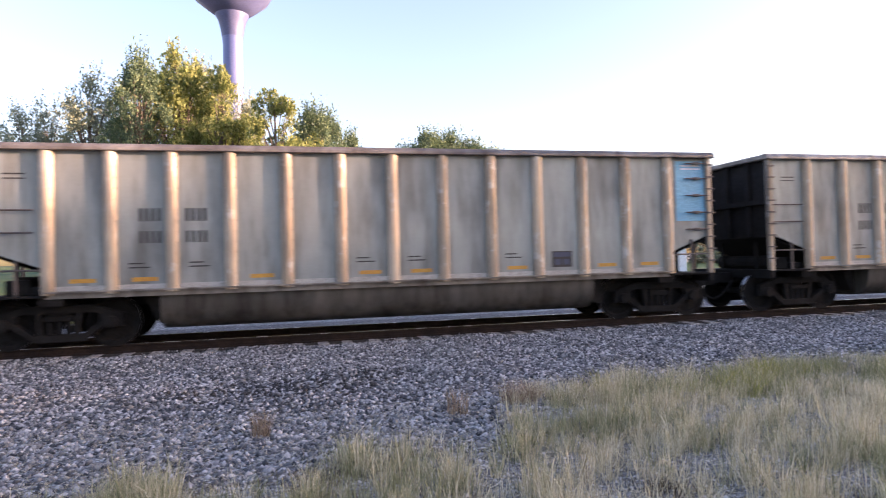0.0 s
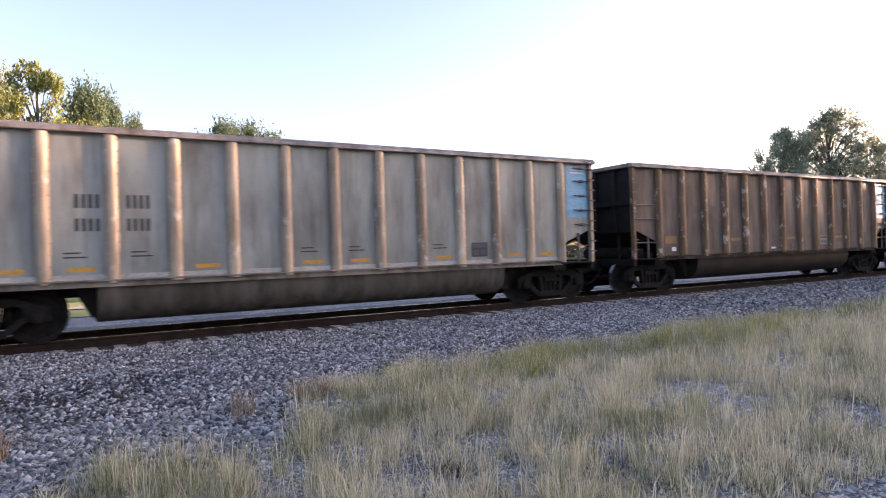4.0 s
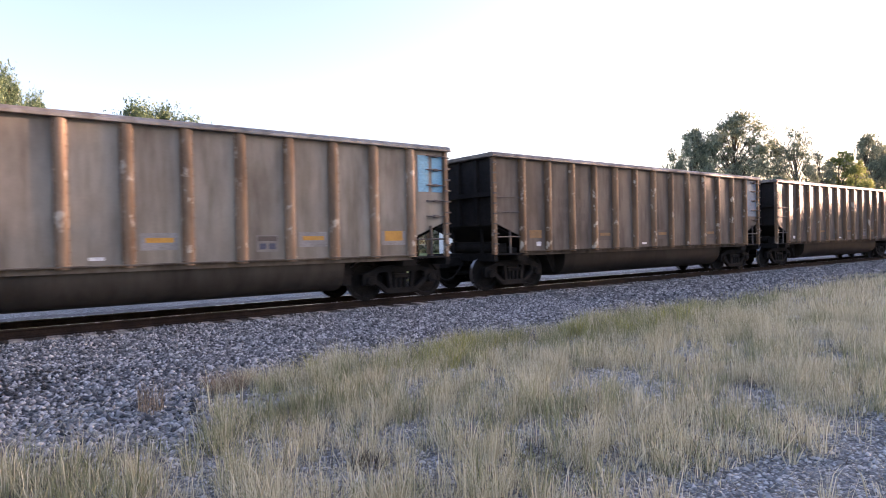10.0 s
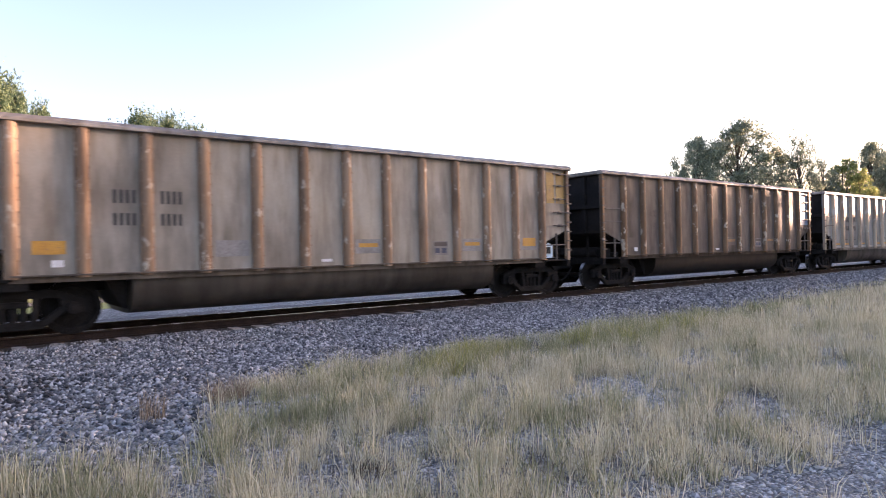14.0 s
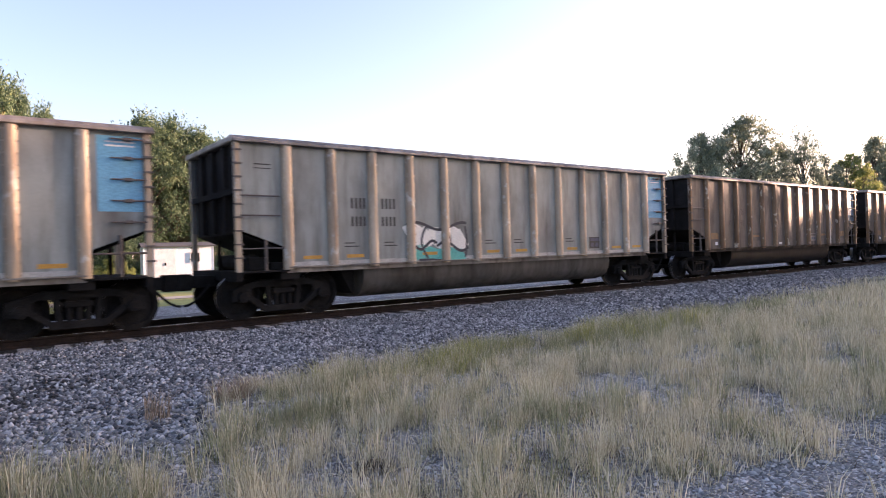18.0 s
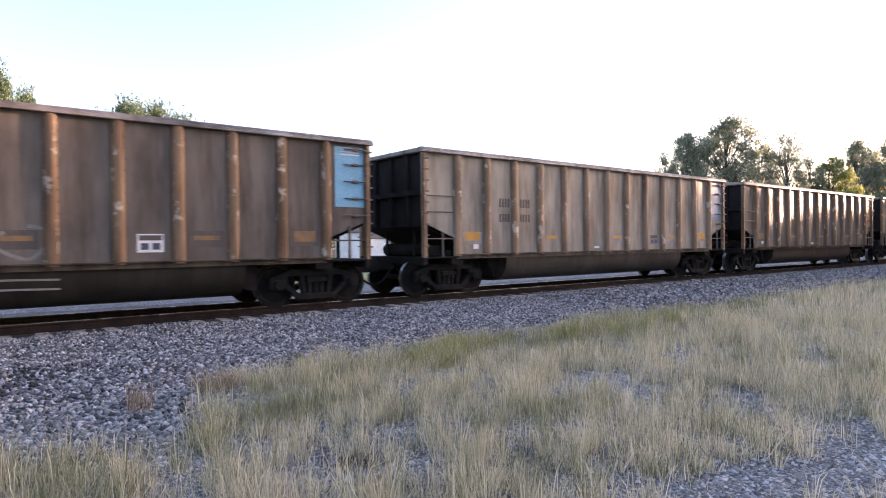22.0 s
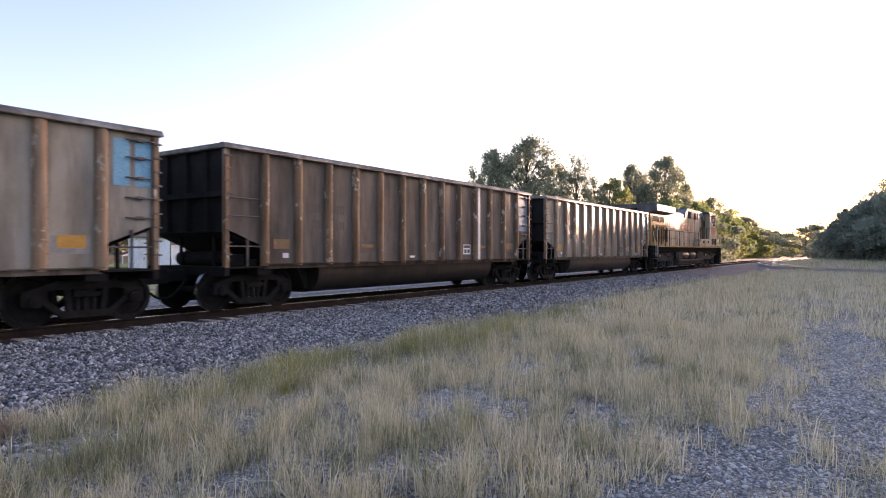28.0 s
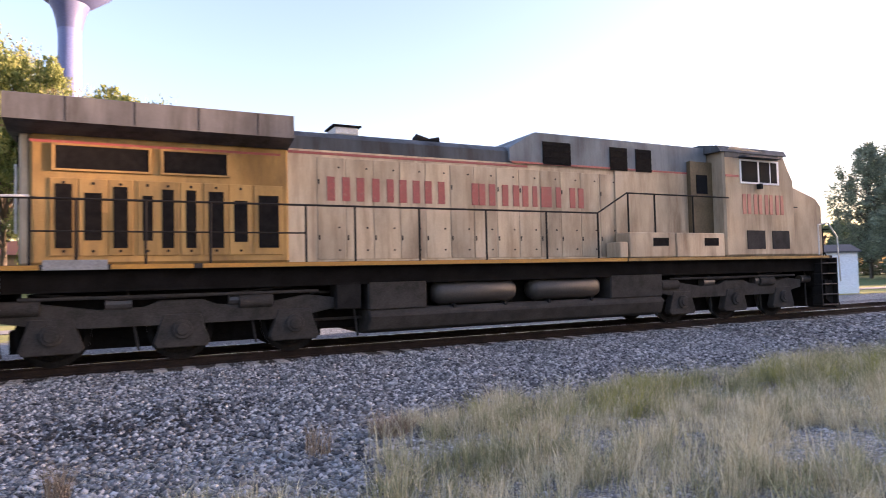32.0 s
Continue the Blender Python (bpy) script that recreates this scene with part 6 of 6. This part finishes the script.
part("windshield", prism(bmesh.new(), [(lo(18.78), 4.44), (lo(18.80), 4.45), (lo(19.18), 3.80), (lo(19.16), 3.79)], -1.3, 1.3), M_GLASS, cab)
nose = part("nose", prism(bmesh.new(), [(lo(19.15), 1.67), (lo(19.15), 3.76), (lo(20.50), 3.36), (lo(20.74), 3.12), (lo(20.74), 1.67)], -1.25, 1.25), M_TAN, loco, "sloped tan nose", 0.05)
lbox("nose_grab_iron", 19.35, 19.6, -1.275, -1.252, 3.05, 3.08, M_STEEL, nose)
for k in range(4):
    a = 17.02 + 0.44 * k
    for q in (0.0, 0.19):
        lbox("number_bar", a + q, a + q + 0.13, -1.512, -1.502, 2.80, 3.34, M_PALERED, cab)
# cabinets below the cab and along the walkway
lockers = ((12.75, 13.0, 1.67, 2.05), (13.05, 14.55, 1.67, 2.28), (14.58, 16.3, 1.67, 2.28))
for a, b, z0, z1 in lockers:
    lk = lbox("side_locker", a, b, -1.5, -1.0, z0, z1, M_TAN, label="tan locker along the walkway", bevel=0.02)
    if b - a > 1:
        lbox("locker_vent", b - 0.75, b - 0.25, -1.515, -1.502, 1.95, 2.15, M_MESH, lk)
for a, b in ((17.15, 17.85), (18.15, 18.85)):
    lbox("cab_vent", a, b, -1.518, -1.502, 1.86, 2.36, M_UNDER, cab, "mesh-covered vent")
# the road name in plain red blocks
for a, b in ((5.81, 6.28), (6.42, 6.91), (7.07, 7.22), (7.35, 7.81), (7.93, 8.40), (9.06, 9.40), (9.50, 10.0), (10.13, 10.54), (10.66, 10.79), (10.90, 11.19), (11.32, 11.46), (11.72, 12.13)):
    if b - a < 0.2:
        lbox("lettering_block", a, b, -0.979, -0.9665, 2.88, 3.36, M_RED, hood, "plain red block of the painted name")
    else:
        w = 0.16
        lbox("lettering_block", a, a + w, -0.979, -0.9665, 2.88, 3.36, M_RED, hood, "plain red block of the painted name")
        lbox("lettering_block", b - w, b, -0.979, -0.9665, 2.88, 3.36, M_RED, hood, "plain red block of the painted name")
# handrails
posts = [0.92, 1.55, 2.56, 3.58, 5.25, 6.2, 7.55, 9.1, 10.65, 12.1]
for d in posts:
    part("stanchion", tube(bmesh.new(), (lo(d), -1.5, 1.6), (lo(d), -1.5, 2.72), 0.022), M_RAILING, loco)
part("walkway_rail", tube(bmesh.new(), (lo(0.55), -1.5, 2.72), (lo(12.1), -1.5, 2.72), 0.019), M_RAILING, loco)
part("walkway_rail", tube(bmesh.new(), (lo(0.92), -1.5, 2.2), (lo(5.25), -1.5, 2.2), 0.014), M_RAILING, loco)
part("walkway_rail", tube(bmesh.new(), (lo(12.1), -1.5, 2.72), (lo(13.0), -1.5, 3.22), 0.019), M_RAILING, loco)
part("walkway_rail", tube(bmesh.new(), (lo(13.0), -1.5, 3.22), (lo(16.5), -1.5, 3.22), 0.019), M_RAILING, loco)
for d in (13.05, 13.9, 15.2):
    part("stanchion", tube(bmesh.new(), (lo(d), -1.48, 2.28), (lo(d), -1.48, 3.22), 0.022), M_RAILING, loco)
# end steps
for d0, d1, s in ((-0.35, 0.45, -1), (20.15, 20.9, 1)):
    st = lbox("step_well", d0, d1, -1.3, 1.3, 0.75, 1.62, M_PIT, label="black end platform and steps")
    for k in range(5):
        lbox("step", d0, d1, -1.54, -1.25, 0.22 + 0.30 * k, 0.255 + 0.30 * k, M_UNDER, st)
        lbox("step_edge", d0 + 0.06, d1 - 0.06, -1.552, -1.541, 0.235 + 0.30 * k, 0.252 + 0.30 * k, M_RUNG, st, "worn step edge")
    for x in (d0, d1 - 0.05):
        lbox("step_side", x, x + 0.05, -1.53, -1.25, 0.2, 1.6, M_STEEL, st)
    if s < 0:
        bm = bmesh.new()
        for p, q in (((0.10, 0.95), (0.10, 1.55)), ((0.10, 1.55), (-0.42, 2.35)), ((-0.42, 2.35), (-0.46, 2.55))):
            tube(bm, (lo(p[0]), -1.56, p[1]), (lo(q[0]), -1.56, q[1]), 0.021)
        part("grab_rail", bm, M_SILVERBAR, st, "pale bent grab rail")
        bm = bmesh.new()
        for p, q in (((0.52, 0.95), (0.52, 1.75)), ((0.52, 1.75), (0.38, 2.35)), ((0.38, 2.35), (0.39, 2.66)), ((0.39, 2.66), (0.48, 2.73)), ((0.48, 2.73), (0.92, 2.74))):
            tube(bm, (lo(p[0]), -1.56, p[1]), (lo(q[0]), -1.56, q[1]), 0.021)
        part("grab_rail", bm, M_SILVERBAR, st, "pale bent grab rail")
        part("end_rail", tube(bmesh.new(), (lo(-0.3), -1.3, 2.6), (lo(-0.3), 1.3, 2.6), 0.02), M_RAILING, st)
        for y in (-1.0, -0.45, 0.45, 1.0):
            part("end_stanchion", tube(bmesh.new(), (lo(-0.3), y, 1.62), (lo(-0.3), y, 2.6), 0.02), M_RAILING, st)
for e, s in ((-0.1, -1), (20.75, 1)):
    bm = bmesh.new()
    box(bm, min(lo(e), lo(e + s * 0.45)), max(lo(e), lo(e + s * 0.45)), -0.12, 0.12, 0.66, 0.92)
    box(bm, min(lo(e + s * 0.4), lo(e + s * 0.66)), max(lo(e + s * 0.4), lo(e + s * 0.66)), -0.17, 0.17, 0.62, 0.96)
    part("coupler", bm, M_STEEL, loco, bevel=0.02)
part("snow_plow", prism(bmesh.new(), [(lo(20.5), 0.95), (lo(20.8), 0.95), (lo(21.2), 0.15), (lo(21.05), 0.12), (lo(20.5), 0.4)], -1.4, 1.4), M_STEEL, loco, "black snow plow")
part("front_rail", tube(bmesh.new(), (lo(20.6), -1.35, 1.75), (lo(21.0), -1.35, 1.35), 0.02), M_RAILING, loco)
bm = bmesh.new()
for p, q in (((20.15, 1.68), (20.15, 2.55)), ((20.15, 2.55), (20.6, 2.62)), ((20.6, 2.62), (21.0, 2.2)), ((21.0, 2.2), (21.08, 0.9))):
    tube(bm, (lo(p[0]), -1.5, p[1]), (lo(q[0]), -1.5, q[1]), 0.022)
part("front_grab_rail", bm, M_SILVERBAR, loco, "pale bent grab rail by the front steps")
for y in (-1.1, 0.0, 1.1):
    part("front_stanchion", tube(bmesh.new(), (lo(20.95), y, 1.5), (lo(20.95), y, 2.45), 0.02), M_RAILING, loco)
part("front_rail", tube(bmesh.new(), (lo(20.95), -1.3, 2.45), (lo(20.95), 1.3, 2.45), 0.02), M_RAILING, loco)
# fuel tank and reservoirs
tank = part("fuel_tank", prism(bmesh.new(), [(-1.30, 0.72), (-1.42, 0.60), (-1.30, 0.30), (-0.9, 0.22), (0.9, 0.22), (1.30, 0.30), (1.42, 0.60), (1.30, 0.72)], lo(6.5), lo(14.2), "x"), M_UNDER, loco, "grey-brown fuel tank", 0.03)
lbox("tank_block", 6.5, 7.75, -1.36, 1.36, 0.70, 1.27, M_UNDER, tank, bevel=0.03)
lbox("tank_block", 12.55, 14.2, -1.36, 1.36, 0.70, 1.27, M_UNDER, tank, bevel=0.03)
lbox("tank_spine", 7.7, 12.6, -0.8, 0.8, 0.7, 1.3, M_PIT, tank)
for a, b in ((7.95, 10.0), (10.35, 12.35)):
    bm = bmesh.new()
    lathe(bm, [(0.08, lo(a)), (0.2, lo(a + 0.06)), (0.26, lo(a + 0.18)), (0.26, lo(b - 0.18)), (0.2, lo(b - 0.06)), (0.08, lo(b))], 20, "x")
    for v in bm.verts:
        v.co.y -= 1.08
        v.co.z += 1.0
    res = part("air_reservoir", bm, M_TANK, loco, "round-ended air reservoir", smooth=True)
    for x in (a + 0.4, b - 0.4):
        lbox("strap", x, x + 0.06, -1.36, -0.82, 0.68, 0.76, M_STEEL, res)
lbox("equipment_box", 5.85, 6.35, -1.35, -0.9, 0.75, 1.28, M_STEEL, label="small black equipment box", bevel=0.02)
# Plain boxes added for unseen equipment, closing the bright gaps.
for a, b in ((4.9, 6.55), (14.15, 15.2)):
    lbox("drop_frame", a, b, -0.7, 0.7, 0.35, 1.25, M_PIT, label="plain black box filling the gap between truck and tank", bevel=0.03)
    for z in (0.55, 0.82, 1.08):
        part("pipe", tube(bmesh.new(), (lo(a), -0.86, z), (lo(b), -0.86, z), 0.03), M_UNDER, loco)
# three-axle trucks
LOCO_R = 0.53
LWHEEL = wheelset_mesh(LOCO_R)


def loco_frame(s):
    bm = bmesh.new()
    y0, y1 = s * 1.02, s * 1.2
    prism(bm, [(-2.75, 0.78), (-2.75, 0.98), (-2.2, 1.06), (-1.3, 0.90), (-0.6, 0.92), (-0.35, 1.04), (0.35, 1.04), (0.6, 0.92), (1.3, 0.90), (2.2, 1.06), (2.75, 0.98), (2.75, 0.78), (2.3, 0.70), (1.5, 0.62), (-1.5, 0.62), (-2.3, 0.70)], y0, y1)
    for d in (-1.95, 0.0, 1.95):
        prism(bm, [(d - 0.30, 0.80), (d + 0.30, 0.80), (d + 0.46, 0.30), (d + 0.40, 0.22), (d - 0.40, 0.22), (d - 0.46, 0.30)], y0, y1 * 1.02)
        tube(bm, (d, s * 1.0, 0.53), (d, s * 1.28, 0.53), 0.17, sides=16)
        tube(bm, (d, s * 1.28, 0.53), (d, s * 1.31, 0.53), 0.11, sides=12)
    for d in (-2.45, 1.2):
        tube(bm, (d - 0.25, s * 1.18, 0.98), (d + 0.35, s * 1.18, 0.98), 0.13, sides=12)
    return finish(bm, "side_frame", M_UNDER, 0.015)


LFRAMES = [loco_frame(s) for s in (-1, 1)]
for c in (3.13, 16.95):
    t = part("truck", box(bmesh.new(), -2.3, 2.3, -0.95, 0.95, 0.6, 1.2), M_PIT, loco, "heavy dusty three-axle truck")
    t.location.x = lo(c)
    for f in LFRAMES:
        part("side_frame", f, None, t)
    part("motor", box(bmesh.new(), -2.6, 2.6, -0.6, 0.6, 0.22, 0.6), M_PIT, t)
    for d in (-2.95, -0.98, 0.98, 2.95):
        part("brake_cylinder", tube(bmesh.new(), (d - 0.2, -1.14, 1.0), (d + 0.2, -1.14, 1.0), 0.11, sides=12), M_TANK, t, "round brake cylinder")
        part("sand_hose", tube(bmesh.new(), (d + 0.12, -1.1, 1.3), (d + 0.3, -1.0, 0.2), 0.022), M_UNDER, t)
    for d in (-1.35, -0.6, 0.6, 1.35):
        bm = bmesh.new()
        for i in range(5):
            tube(bm, (d, -1.1, 0.68 + 0.05 * i), (d, -1.1, 0.705 + 0.05 * i), 0.085, sides=10)
        part("spring", bm, M_UNDER, t, "stacked coil spring")
    part("cable", tube(tube(tube(bmesh.new(), (-2.2, -1.22, 1.2), (-1.0, -1.24, 1.08), 0.02), (-1.0, -1.24, 1.08), (0.4, -1.24, 1.1), 0.02), (0.4, -1.24, 1.1), (1.9, -1.22, 1.22), 0.02), M_RAILING, t, "sagging black cable")
    part("brake_rod", tube(bmesh.new(), (-2.4, -1.25, 1.12), (2.4, -1.25, 1.12), 0.03), M_UNDER, t)
    for d in (-1.95, 0.0, 1.95):
        w = part("wheelset", LWHEEL, None, t)
        w.location = (d, 0, LOCO_R)

# ---------- the train rolls by ----------
def train_at(t):
    """How far the train has come: the body end of the car numbered 0."""
    s = t - 16
    return -103.232 - 10.94933 * s + 0.00844380 * s * s - 0.000297579 * s ** 3


def spin(objects, radius, x):
    """Wheelsets turn as they roll; all those at the same place on their truck share one set of keys."""
    first = objects[0]
    rows = []
    for f in range(961):
        t = f / FPS
        rows.append((t, Matrix.Translation((x, 0, radius)) @ Matrix.Rotation((train_at(t) - train_at(0)) / radius, 4, "Y")))
    walk(first, rows)
    for o in objects[1:]:
        o.rotation_mode = "QUATERNION"
        o.animation_data_create()
        o.animation_data.action = first.animation_data.action
        o.animation_data.action_slot = first.animation_data.action_slot


def motions():
    times = [0.5 * k for k in range(65)]
    for n, c in cars.items():
        walk(c, [(t, pose(train_at(t) + PITCH * n + HALF, TRACK_Y, RAIL_Z)) for t in times])
    walk(loco, [(t, pose(train_at(t) + PITCH * 17 + LOCO_MID, TRACK_Y, RAIL_Z)) for t in times])
    groups = {}
    for o in scene.objects:
        if o.name.startswith("wheelset"):
            groups.setdefault((round(o.location.x, 2), round(o.location.z, 2)), []).append(o)
    for (x, radius), obs in groups.items():
        spin(obs, radius, x)


motions()
